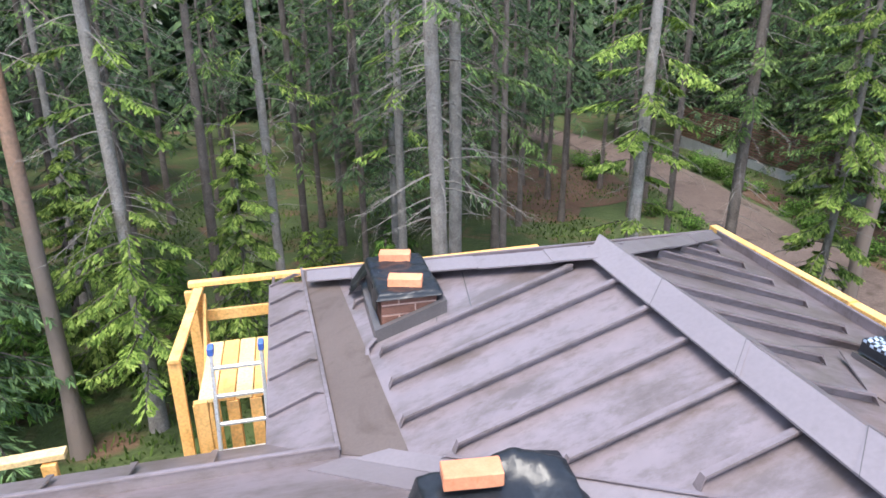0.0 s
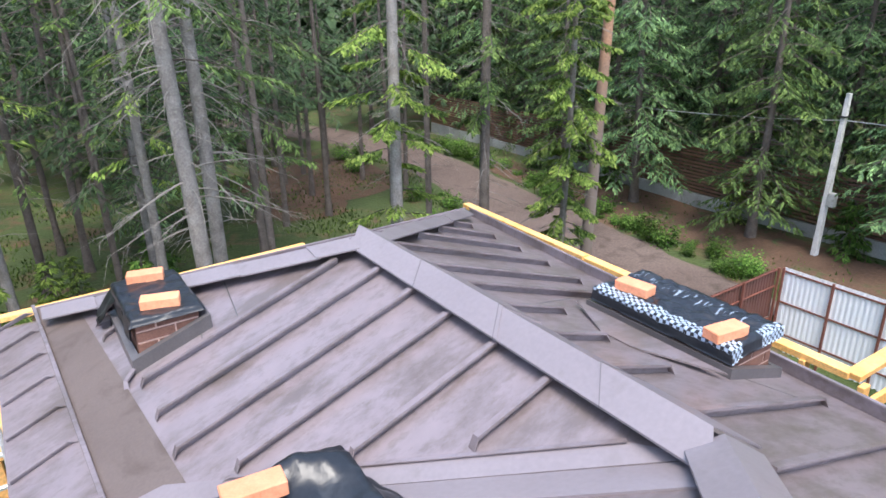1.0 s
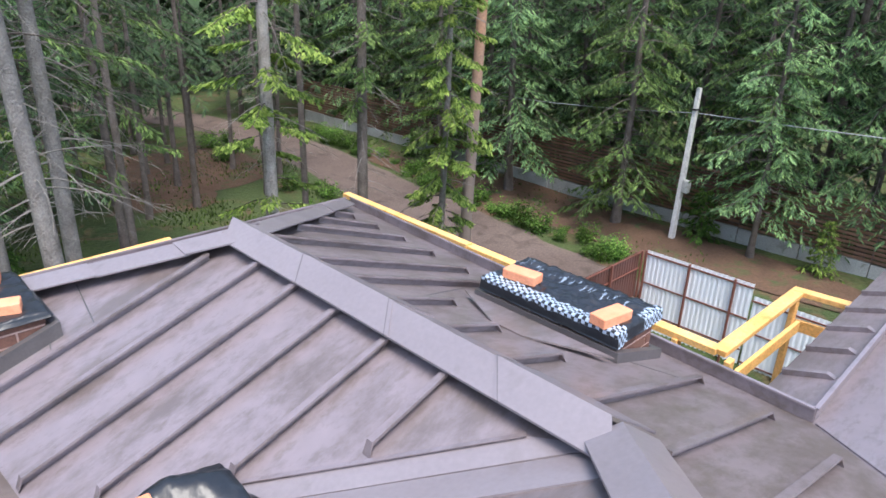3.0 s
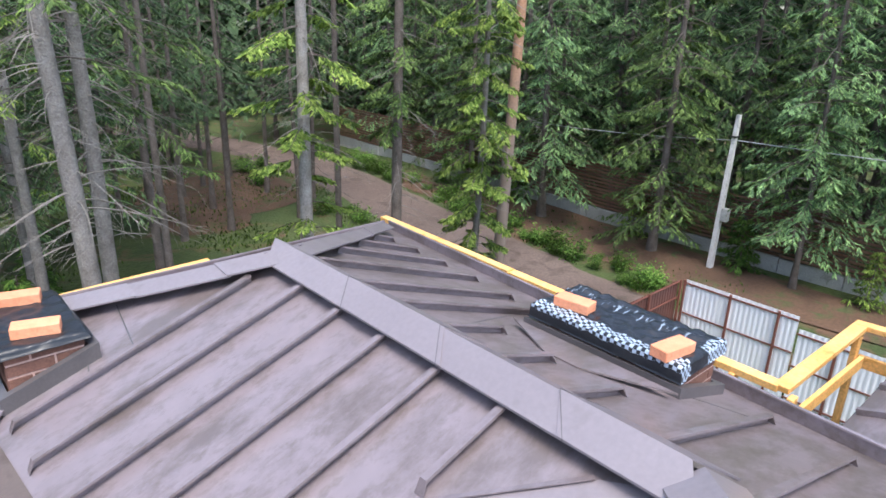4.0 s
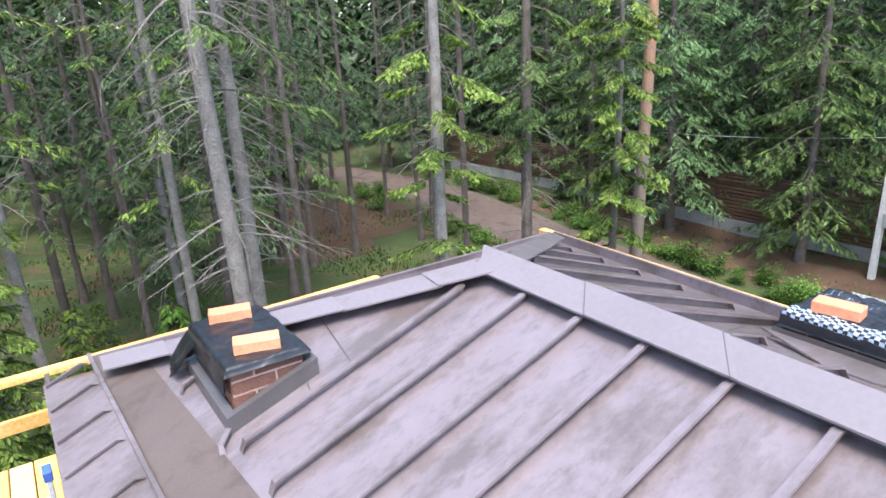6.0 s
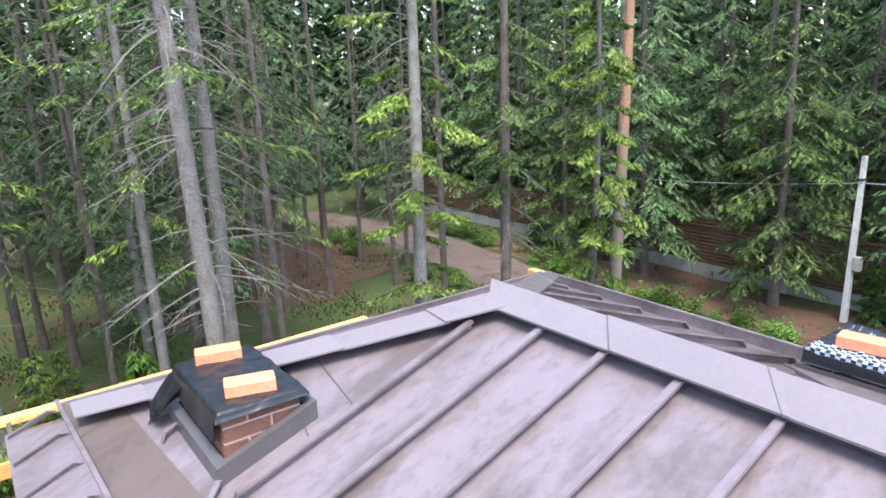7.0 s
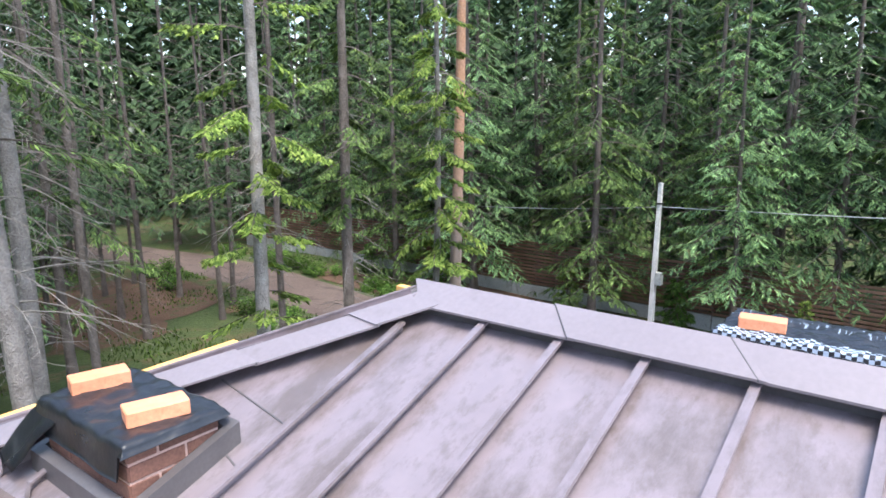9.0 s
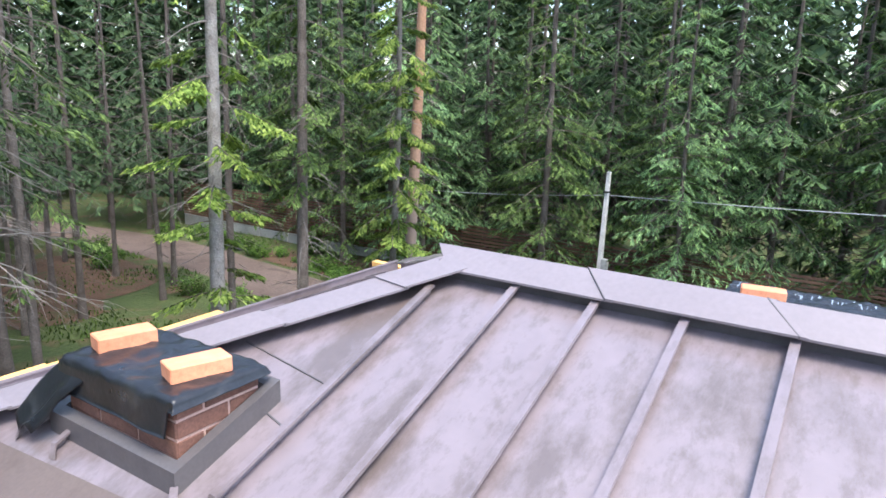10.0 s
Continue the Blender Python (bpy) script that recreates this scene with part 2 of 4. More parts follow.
# pine bark turns from grey to orange up the trunk
pn, pl = BARK_PINE.node_tree.nodes, BARK_PINE.node_tree.links
pp = pn["Principled BSDF"]
was = pp.inputs["Base Color"].links[0].from_socket
pc, ps, pr, px = pn.new("ShaderNodeTexCoord"), pn.new("ShaderNodeSeparateXYZ"), pn.new("ShaderNodeMapRange"), pn.new("ShaderNodeMix")
px.data_type = "RGBA"
pr.inputs["From Min"].default_value, pr.inputs["From Max"].default_value = 5.2, 9.0
px.inputs[6].default_value = (0.21, 0.165, 0.14, 1)
pl.new(pc.outputs["Object"], ps.inputs[0])
pl.new(ps.outputs["Z"], pr.inputs["Value"])
pl.new(pr.outputs["Result"], px.inputs[0])
pl.new(was, px.inputs[7])
pl.new(px.outputs[2], pp.inputs["Base Color"])

# ---- builders ----


def part(name, bm, material, parent=None, label=""):
    me = bpy.data.meshes.new(name)
    bm.to_mesh(me)
    bm.free()
    me.materials.append(material)
    ob = new(name, me)
    ob.parent = parent
    if label:
        ob["label"] = label
    return ob


def pydata(name, verts, faces, material, parent=None, smooth=False):
    me = bpy.data.meshes.new(name)
    me.from_pydata(verts, [], faces)
    me.materials.append(material)
    if smooth:
        me.polygons.foreach_set("use_smooth", [True] * len(me.polygons))
    ob = new(name, me)
    ob.parent = parent
    return ob


def box(bm, a, b, bevel=0.0, m=None):
    """A block between two corners, its edges eased, turned by m."""
    c, s = (Vector(a) + Vector(b)) / 2, Vector(b) - Vector(a)
    r = bmesh.ops.create_cube(bm, size=1.0, matrix=Matrix.Translation(c) @ Matrix.Diagonal((abs(s.x), abs(s.y), abs(s.z), 1)))
    if bevel:
        es = list({e for v in r["verts"] for e in v.link_edges})
        r2 = bmesh.ops.bevel(bm, geom=es, offset=bevel, segments=1, affect="EDGES", clamp_overlap=True)
        vs = list({v for f in r2["faces"] for v in f.verts} | {v for v in r["verts"] if v.is_valid})
    else:
        vs = r["verts"]
    if m is not None:
        bmesh.ops.transform(bm, matrix=m, verts=vs)
    return bm


def block(name, a, b, material, parent=None, bevel=0.004, m=None, label=""):
    return part(name, box(bmesh.new(), a, b, bevel, m), material, parent, label)


def beam(name, p, q, w, h, material, parent=None, bevel=0.004, up=(0, 0, 1)):
    """A timber from p to q, w wide and h high; p and q run along the middle of its top."""
    p, q = Vector(p), Vector(q)
    d = (q - p).normalized()
    u = Vector(up)
    s = d.cross(u).normalized() if abs(d.dot(u)) < 0.99 else Vector((1, 0, 0))
    u = s.cross(d)
    m = Matrix((( *s, 0), (*d, 0), (*u, 0), (0, 0, 0, 1))).transposed()
    m.translation = p
    return part(name, box(bmesh.new(), (-w / 2, 0, -h), (w / 2, (q - p).length, 0), bevel, m), material, parent)


def sheet(bm, pts, z, t=0.03):
    """A roof skin over the plan polygon pts at height z(x, y), t thick."""
    top = [bm.verts.new((x, y, z(x, y))) for x, y in pts]
    low = [bm.verts.new((x, y, z(x, y) - t)) for x, y in pts]
    bm.faces.new(top)
    bm.faces.new(low[::-1])
    for i in range(len(pts)):
        j = (i + 1) % len(pts)
        bm.faces.new((top[j], top[i], low[i], low[j]))
    bmesh.ops.recalc_face_normals(bm, faces=bm.faces)
    return bm


def run(bm, profile, p, q, side, up):
    """Sweeps a closed profile of (side, up) pairs straight from p to q."""
    p, q, side, up = Vector(p), Vector(q), Vector(side), Vector(up)
    a = [bm.verts.new(p + side * s + up * u) for s, u in profile]
    b = [bm.verts.new(q + side * s + up * u) for s, u in profile]
    n = len(a)
    for i in range(n):
        j = (i + 1) % n
        bm.faces.new((a[i], a[j], b[j], b[i]))
    bm.faces.new(a[::-1])
    bm.faces.new(b)
    bmesh.ops.recalc_face_normals(bm, faces=bm.faces)
    return bm


def tube(vs, fs, pts, r0, r1, sides=5):
    """Adds a tapered tube along pts to the lists vs and fs."""
    base, n = len(vs), len(pts)
    for i, p in enumerate(pts):
        d = (pts[min(i + 1, n - 1)] - pts[max(i - 1, 0)]).normalized()
        a = d.orthogonal().normalized()
        b = d.cross(a)
        r = r0 + (r1 - r0) * i / (n - 1)
        for k in range(sides):
            w = 2 * math.pi * k / sides
            vs.append(tuple(p + a * (r * math.cos(w)) + b * (r * math.sin(w))))
    for i in range(n - 1):
        for k in range(sides):
            o, l = base + i * sides, (k + 1) % sides
            fs.append((o + k, o + l, o + sides + l, o + sides + k))


# ---- roof ----
K = 0.346
JOINT = -2.93          # where the low ridge meets the wings
GROUND_Z = -6.3
KR, KB = 0.346, 0.398
HY = -0.09             # where the hips meet the ridge


def z_left(x, y):
    return -0.13 + K * x


def z_right(x, y):
    return -0.13 - KR * x


def z_back(x, y):
    return -0.13 - KB * (y - HY)


def z_wing(x, y):
    return -0.13 - K * (y - JOINT)


def z_wing_right(x, y):
    return -0.13 - KR * (y + 4.96)


house = tagged(new("house"), "house with a brown standing-seam metal hip roof", "house")
LIP_L, LIP_B = -2.12, 2.1
EAVE_L, EAVE_B = -2.45, 2.4
WING_LIP, WING_EAVE = -0.92, -0.55
WR_LIP, WR_EAVE = -3.24, -2.86


def eave_right(y):
    """The road-side eave runs a little askew to the ridge."""
    return 2.03 + 0.155 * (y + 3.24)


HIP_L, HIP_R = -(EAVE_B - HY) * KB / K, (EAVE_B - HY) * KB / KR   # the feet of the two hips
HX = -3.07 * K / KR
TOP_Z = -0.13 + K * 3.07
slope_left = part("roof_slope", sheet(bmesh.new(), [(0, HY), (EAVE_L, HY - EAVE_L * K / KB), (EAVE_L, JOINT - EAVE_L), (0, JOINT)], z_left), METAL, house)
slope_back = part("roof_slope", sheet(bmesh.new(), [(0, HY), (HIP_R, EAVE_B), (EAVE_L, EAVE_B), (EAVE_L, HY - EAVE_L * K / KB)], z_back), METAL, house)
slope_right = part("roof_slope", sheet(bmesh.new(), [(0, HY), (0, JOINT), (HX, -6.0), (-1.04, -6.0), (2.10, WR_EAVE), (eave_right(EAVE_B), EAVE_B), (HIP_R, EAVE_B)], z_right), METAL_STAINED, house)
slope_wing = part("roof_slope", sheet(bmesh.new(), [(0, JOINT), (EAVE_L, JOINT - EAVE_L), (-8.0, JOINT - EAVE_L), (-8.0, -6.0), (HX, -6.0)], z_wing), METAL, house)
slope_wing_right = part("roof_slope", sheet(bmesh.new(), [(2.10, WR_EAVE), (-1.04, -6.0), (7.5, -6.0), (7.5, WR_EAVE)], z_wing_right), METAL, house)
slope_rear = part("roof_slope", sheet(bmesh.new(), [(-8, -6.0), (HX, -6.0), (HX, -11), (-8, -11)], lambda x, y: TOP_Z + K * (y + 6.0)), METAL, house)
slope_rear_right = part("roof_slope", sheet(bmesh.new(), [(HX, -6.0), (7.5, -6.0), (7.5, -11), (HX, -11)], lambda x, y: 0.23 + K * (y + 6.0)), METAL, house)


def seam(parent, p, q, z, drop=0.0, h=0.058, w=0.019, kink=0.0):
    """A standing seam from plan point p to q; its lower end q is folded down."""
    p3, q3 = Vector((*p, z(*p))), Vector((*q, z(*q)))
    d = (q3 - p3).normalized()
    side = Vector((-d.y, d.x, 0)).normalized()
    up = side.cross(-d) if side.cross(-d).z > 0 else side.cross(d)
    bm = bmesh.new()
    e = q3 - d * 0.045
    if side.y > 0 or (abs(side.y) < 0.3 and side.x < 0):
        side = -side
    f = w * 1.7
    prof = [(-w * 0.35, -0.004), (-w * 0.35, h), (f, h * 1.04), (f * 1.04, h * 0.80), (f * 0.92, h * 0.80), (f * 0.86, h * 0.90), (w * 0.1, h * 0.88), (w * 0.1, -0.004)]
    run(bm, prof, p3, e, side, up)
    low = [bm.verts.new(e + side * s + up * u) for s, u in prof]
    tip = [bm.verts.new(q3 + side * (s * 1.4 + kink) + up * min(u, 0.004)) for s, u in prof]
    for i in range(len(prof)):
        j = (i + 1) % len(prof)
        bm.faces.new((low[i], low[j], tip[j], tip[i]))
    bmesh.ops.recalc_face_normals(bm, faces=bm.faces)
    return part("seam", bm, METAL, parent)


for y in (-0.04, -0.455, -0.867, -1.268, -1.695, -2.113):
    seam(slope_left, (-0.1 if y < -0.1 else -0.24, y), (max(-1.66, -(y + 2.78) + 0.07), y), z_left)
for y in (2.0, 1.6, 1.16, 0.75, 0.29, -0.17):
    seam(slope_left, (EAVE_L + 0.02, y - 0.04), (LIP_L + 0.04 * (2.0 - y) - 0.03, y), z_left, kink=0.025, h=0.03, w=0.009)
for y, x in ((1.27, 1.92), (0.865, 1.905), (0.435, 1.875), (-0.04, 1.80), (-0.54, 1.70), (-0.92, 1.62), (-1.318, 0.747), (-1.757, 0.667), (-2.19, 0.695), (-2.65, 1.50), (-3.085, 1.405)):
    seam(slope_right, (0.1 if y < 0 else (y - HY) * KB / KR + 0.12, y), (x, y), z_right)
seam(slope_right, (-0.4, -3.48), (1.13, -3.48), z_right)
seam(slope_right, (-0.9, -3.92), (0.75, -3.92), z_right)
for x in (-1.6, -1.15, -0.7, -0.25, 0.25, 0.7, 1.15, 1.6):
    seam(slope_back, (x, abs(x) + 0.02), (x, 1.9), z_back)
for x in (-2.75, -3.2, -3.65, -4.1, -4.55):
    seam(slope_wing, (x, WING_EAVE - 0.02), (x, WING_LIP + 0.06), z_wing, h=0.04)
for x in (2.35, 2.8, 3.25, 3.7, 4.15):
    seam(slope_wing_right, (x, WR_EAVE - 0.02), (x, WR_LIP + 0.06), z_wing_right, h=0.04)


def joint(parent, p, q, z, w=0.006):
    """A flat cross joint in the sheeting, one lap standing a little proud; dark grey paints its shadow line."""
    p, q = Vector((*p, z(*p))), Vector((*q, z(*q)))
    side = (q - p).cross(Vector((0, 0, 1))).normalized()
    part("lap_joint", run(bmesh.new(), [(-w, -0.002), (w, -0.002), (w, 0.004), (-w * 0.4, 0.003)], p, q, side, Vector((0, 0, 1))), COLLAR, parent)


joint(slope_left, (-0.885, 0.62), (-0.976, 0.0), z_left)
joint(slope_left, (-1.19, 0.2), (-1.237, 0.0), z_left)
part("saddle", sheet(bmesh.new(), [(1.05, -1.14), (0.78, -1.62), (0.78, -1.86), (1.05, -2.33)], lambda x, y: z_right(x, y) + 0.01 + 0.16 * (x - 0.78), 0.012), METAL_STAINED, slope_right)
# folded ends of the flashing beside the chimney
for p, q in (((-1.60, 1.06), (-1.75, 1.12)), ((-1.63, 0.86), (-1.76, 0.84)), ((-1.66, 0.15), (-1.76, 0.03))):
    seam(slope_left, p, q, z_left, h=0.045, w=0.014, kink=0.02)
joint(slope_right, (1.25, -0.95), (0.45, -1.22), z_right, 0.006)
joint(slope_right, (1.25, -2.25), (1.45, -2.60), z_right, 0.006)
joint(slope_right, (1.68, -3.3), (0.1, -4.88), z_right, 0.006)


def lip(parent, p, q, z, h=0.085, t=0.012):
    """A gutter upstand from plan point p to q, with a rolled top."""
    p3, q3 = Vector((*p, z(*p))), Vector((*q, z(*q)))
    d = (q3 - p3).normalized()
    side = d.cross(Vector((0, 0, 1))).normalized()
    bm = run(bmesh.new(), [(-t / 2, -0.01), (t / 2, -0.01), (t / 2, h * 0.85), (t * 1.3, h * 0.9), (t * 1.1, h), (-t * 0.9, h), (-t * 1.1, h * 0.9), (-t / 2, h * 0.85)], p3, q3, side, Vector((0, 0, 1)))
    return part("gutter_upstand", bm, METAL, parent)


lip(slope_left, (LIP_L - 0.01, 2.05), (-2.02, WING_LIP + 0.02), z_left, 0.04)
lip(slope_back, (LIP_L, LIP_B), (2.5, LIP_B + 0.08), z_back, 0.125)
lip(slope_right, (2.57, LIP_B + 0.08), (1.73, WR_LIP), z_right, 0.1)
lip(slope_wing, (-2.02, WING_LIP), (-8, WING_LIP), z_wing, 0.09)
lip(slope_wing_right, (1.73, WR_LIP), (7.5, WR_LIP), z_wing_right, 0.1)

# gutter band laid on the left slope, and the valley strip
part("gutter_band", sheet(bmesh.new(), [(-1.84, 1.75), (LIP_L, 2.03), (-2.01, WING_LIP + 0.02), (-1.65, -1.20)], lambda x, y: z_left(x, y) + 0.006, 0.008), METAL_DUSTY, slope_left, "dusty brown metal gutter band")
part("valley_strip", sheet(bmesh.new(), [(-0.02, JOINT - 0.02), (-2.0, -0.95), (-2.2, -1.05), (-0.1, JOINT - 0.22)], lambda x, y: z_wing(x, y) + 0.012, 0.014), METAL_CAP, slope_wing)
part("valley_strip", sheet(bmesh.new(), [(-0.15, -2.64), (-1.75, -1.04), (-1.95, -0.99), (-0.02, JOINT + 0.01)], lambda x, y: z_left(x, y) + 0.012, 0.014), METAL_CAP, slope_left)
seam(slope_left, (-0.15, -2.625), (-1.5, -1.275), z_left, h=0.022, w=0.012)
part("valley_strip", sheet(bmesh.new(), [(1.71, -3.26), (-0.85, -5.82), (-0.6, -5.82), (1.85, -3.37)], lambda x, y: z_wing_right(x, y) + 0.01, 0.012), METAL, slope_wing_right)


def cap_piece(parent, p, q, half, slope_drop, lift=0.0, skew=0.0, name="ridge_cap", material=METAL_CAP):
    """One length of folded cap from p to q along its crease, with turned-down edges; skew: its ends are cut to a point."""
    p, q = Vector(p), Vector(q)
    d = (q - p).normalized()
    side = d.cross(Vector((0, 0, 1))).normalized()
    up = side.cross(d)
    t, e = 0.005, 0.011
    prof = [(-half, -slope_drop), (0, 0), (half, -slope_drop), (half, -slope_drop - e), (half - 0.01, -slope_drop - e), (half - 0.01, -slope_drop - t), (0, -t), (-half + 0.01, -slope_drop - t), (-half + 0.01, -slope_drop - e), (-half, -slope_drop - e)]
    bm = run(bmesh.new(), [(s, u + lift) for s, u in prof], p, q, side, up)
    for v in bm.verts:
        v.co += d * (skew * abs((v.co - p).dot(side)) / half)
    return part(name, bm, material, parent)


ys = [0.07, -0.783, -1.57, -2.315, JOINT + 0.06]
for i in range(4):
    cap_piece(slope_left, (0, ys[i], 0.0), (0, ys[i + 1] - 0.035, 0.0), 0.157 if i % 2 else 0.152, 0.092, 0.006 if i % 2 else 0.0, 0.145 if i < 3 else 0.12)


def lap_edge(parent, p, d, half, slope_drop, skew):
    """The folded edge where one length of cap laps the next, a thin strip with the lap's shade in its colour."""
    cap_piece(parent, p, p + d * 0.005, half, slope_drop, 0.009, skew, "lap_edge", COLLAR)


for y in ys[1:4]:
    lap_edge(slope_left, Vector((0, y, 0)), Vector((0, -1, 0)), 0.158, 0.094, 0.145)
part("ridge_riser", box(bmesh.new(), (-0.085, JOINT, -0.22), (0.085, -0.02, -0.085)), COLLAR, slope_left)
# cap of the rising hip past the joint
hip_up = Vector((-1.0, -1, K)).normalized()
J = Vector((0.0, JOINT - 0.03, -0.004))
for i in range(4):
    cap_piece(slope_wing, J + hip_up * (i * 1.0 - 0.02), J + hip_up * (i * 1.0 + 1.03), 0.15 - 0.004 * (i % 2), 0.07, 0.01 * (i % 2))
# caps of the two falling hips
HL, HR = Vector((-KB / K, 1, -KB)).normalized(), Vector((KB / KR, 1, -KB)).normalized()
A = Vector((0, HY, -0.025))
for i, (s, e) in enumerate(((0.06, 0.50), (0.48, 1.12), (1.10, 1.74), (1.72, 2.36), (2.34, 2.85))):
    cap_piece(slope_back, A + HL * s, A + HL * e, 0.154 - 0.005 * (i % 2), 0.05, 0.010 - 0.010 * (i % 2), -0.118)
for s in (0.489, 1.11, 1.73):
    lap_edge(slope_back, A + HL * s, HL, 0.157, 0.051, -0.118)
for i, (s, e) in enumerate(((0.06, 1.2), (1.18, 2.1), (2.08, 3.1))):
    cap_piece(slope_back, A + HR * s, A + HR * e, 0.14 - 0.004 * (i % 2), 0.05, 0.010 - 0.008 * (i % 2), -0.1)

# eave fascia and walls below
block("fascia", (EAVE_L + 0.02, -0.46, -1.3), (EAVE_L + 0.05, 2.35, -1.02), METAL_DUSTY, house)
block("fascia", (EAVE_L + 0.06, 2.34, -1.4), (2.8, 2.37, -1.16), METAL_DUSTY, house)
beam("fascia", (2.06, WR_EAVE + 0.03, -0.90), (2.86, 2.3, -1.16), 0.03, 0.24, METAL_DUSTY, house)
block("house_wall", (-2.1, -0.9, GROUND_Z - 0.1), (-1.8, 1.7, -1.2), WALL, house)
block("house_wall", (-2.1, 1.72, GROUND_Z - 0.1), (2.1, 2.02, -1.2), WALL, house)
block("house_wall", (1.5, -3.2, GROUND_Z - 0.1), (1.8, 1.7, -1.0), WALL, house)
block("house_wall", (-7.6, -1.2, GROUND_Z - 0.1), (-2.12, -0.92, -1.2), WALL, house)
block("house_wall", (1.82, -3.6, GROUND_Z - 0.1), (7.1, -3.3, -1.2), WALL, house)
block("house_wall", (-7.6, -10.6, GROUND_Z - 0.1), (-7.3, -1.22, -1.4), WALL, house)
block("house_wall", (6.8, -10.6, GROUND_Z - 0.1), (7.1, -3.62, -2.3), WALL, house)
block("house_wall", (-7.28, -10.6, GROUND_Z - 0.1), (6.78, -10.3, -2.4), WALL, house)

# ---- chimneys, sheets and loose bricks ----


def chimney(x0, x1, y0, y1, top, z, label, kerb):
    """A low brick stack through the roof; a steel collar lies along the slope round it."""
    ob = tagged(new("chimney"), label, "chimney")
    ob.location = ((x0 + x1) / 2, (y0 + y1) / 2, z((x0 + x1) / 2, (y0 + y1) / 2))
    inv = Matrix.Translation(-ob.location)
    low = min(z(x0, y0), z(x1, y0), z(x0, y1), z(x1, y1)) - 0.15
    block("mortar_core", (x0 + 0.006, y0 + 0.006, low), (x1 - 0.006, y1 - 0.006, top - 0.004), MORTAR, ob, 0, inv)
    row, k = top, 0
    while row > low + 0.03:
        for axis, a, b, fix in (("x", x0, x1, (y0, y1)), ("y", y0, y1, (x0, x1))):
            cuts, p = [a], a + (0.25 if (k + (axis == "y")) % 2 else 0.13)
            while p < b - 0.06:
                cuts.append(p)
                p += 0.26
            cuts.append(b)
            for c, d in zip(cuts, cuts[1:]):
                for f, s in zip(fix, (1, -1)):
                    u, v = (f, f + s * 0.02)
                    if axis == "x":
                        block("brick", (c + 0.006, min(u, v), row - 0.068), (d - 0.006, max(u, v), row - 0.002), BRICK_BROWN, ob, 0.003, inv)
                    else:
                        block("brick", (min(u, v), c + 0.006, row - 0.068), (max(u, v), d - 0.006, row - 0.002), BRICK_BROWN, ob, 0.003, inv)
        row -= 0.079
        k += 1
    g, w, t = 0.012, 0.06, kerb
    for n, p in (("near", [(x0 - w, y0 - w), (x1 + w, y0 - w), (x1 + g, y0 - g), (x0 - g, y0 - g)]),
                 ("far", [(x0 - w, y1 + w), (x1 + w, y1 + w), (x1 + g, y1 + g), (x0 - g, y1 + g)]),
                 ("low", [(x0 - w, y0 - w), (x0 - w, y1 + w), (x0 - g, y1 + g), (x0 - g, y0 - g)]),
                 ("high", [(x1 + w, y0 - w), (x1 + w, y1 + w), (x1 + g, y1 + g), (x1 + g, y0 - g)])):
        bm = sheet(bmesh.new(), p, lambda x, y: z(x, y) + t, t + 0.01)
        bmesh.ops.transform(bm, matrix=inv, verts=bm.verts)
        part("collar", bm, COLLAR, ob, "grey steel flashing collar")
    return ob


chimney(-1.60, -1.19, 0.19, 0.93, -0.371, z_left, "low brown brick chimney with pale joints on the roof", 0.10)
chimney(1.18, 1.64, -2.25, -1.23, -0.365, z_right, "long low brick chimney with a steel collar on the roof", 0.07)
chimney(-1.72, -1.12, -2.46, -1.83, -0.30, z_wing, "low brick chimney under black film beside the roof valley", 0.06)


def loose_brick(x, y, z, turn, tilt=0.0, lean=0.0):
    bm = box(bmesh.new(), (-0.125, -0.06, 0), (0.125, 0.06, 0.068), 0.005)
    bmesh.ops.subdivide_edges(bm, edges=bm.edges[:], cuts=2, use_grid_fill=True)
    for v in bm.verts:
        v.co += noise.noise_vector(v.co * 14 + Vector((x, y, z)) * 9) * 0.0022
    ob = part("brick", bm, BRICK_NEW)
    ob.matrix_world = pose(x, y, z, tilt, lean, turn)
    return tagged(ob, "new orange facing brick weighing down the film", "brick", "loose bricks on the chimneys")


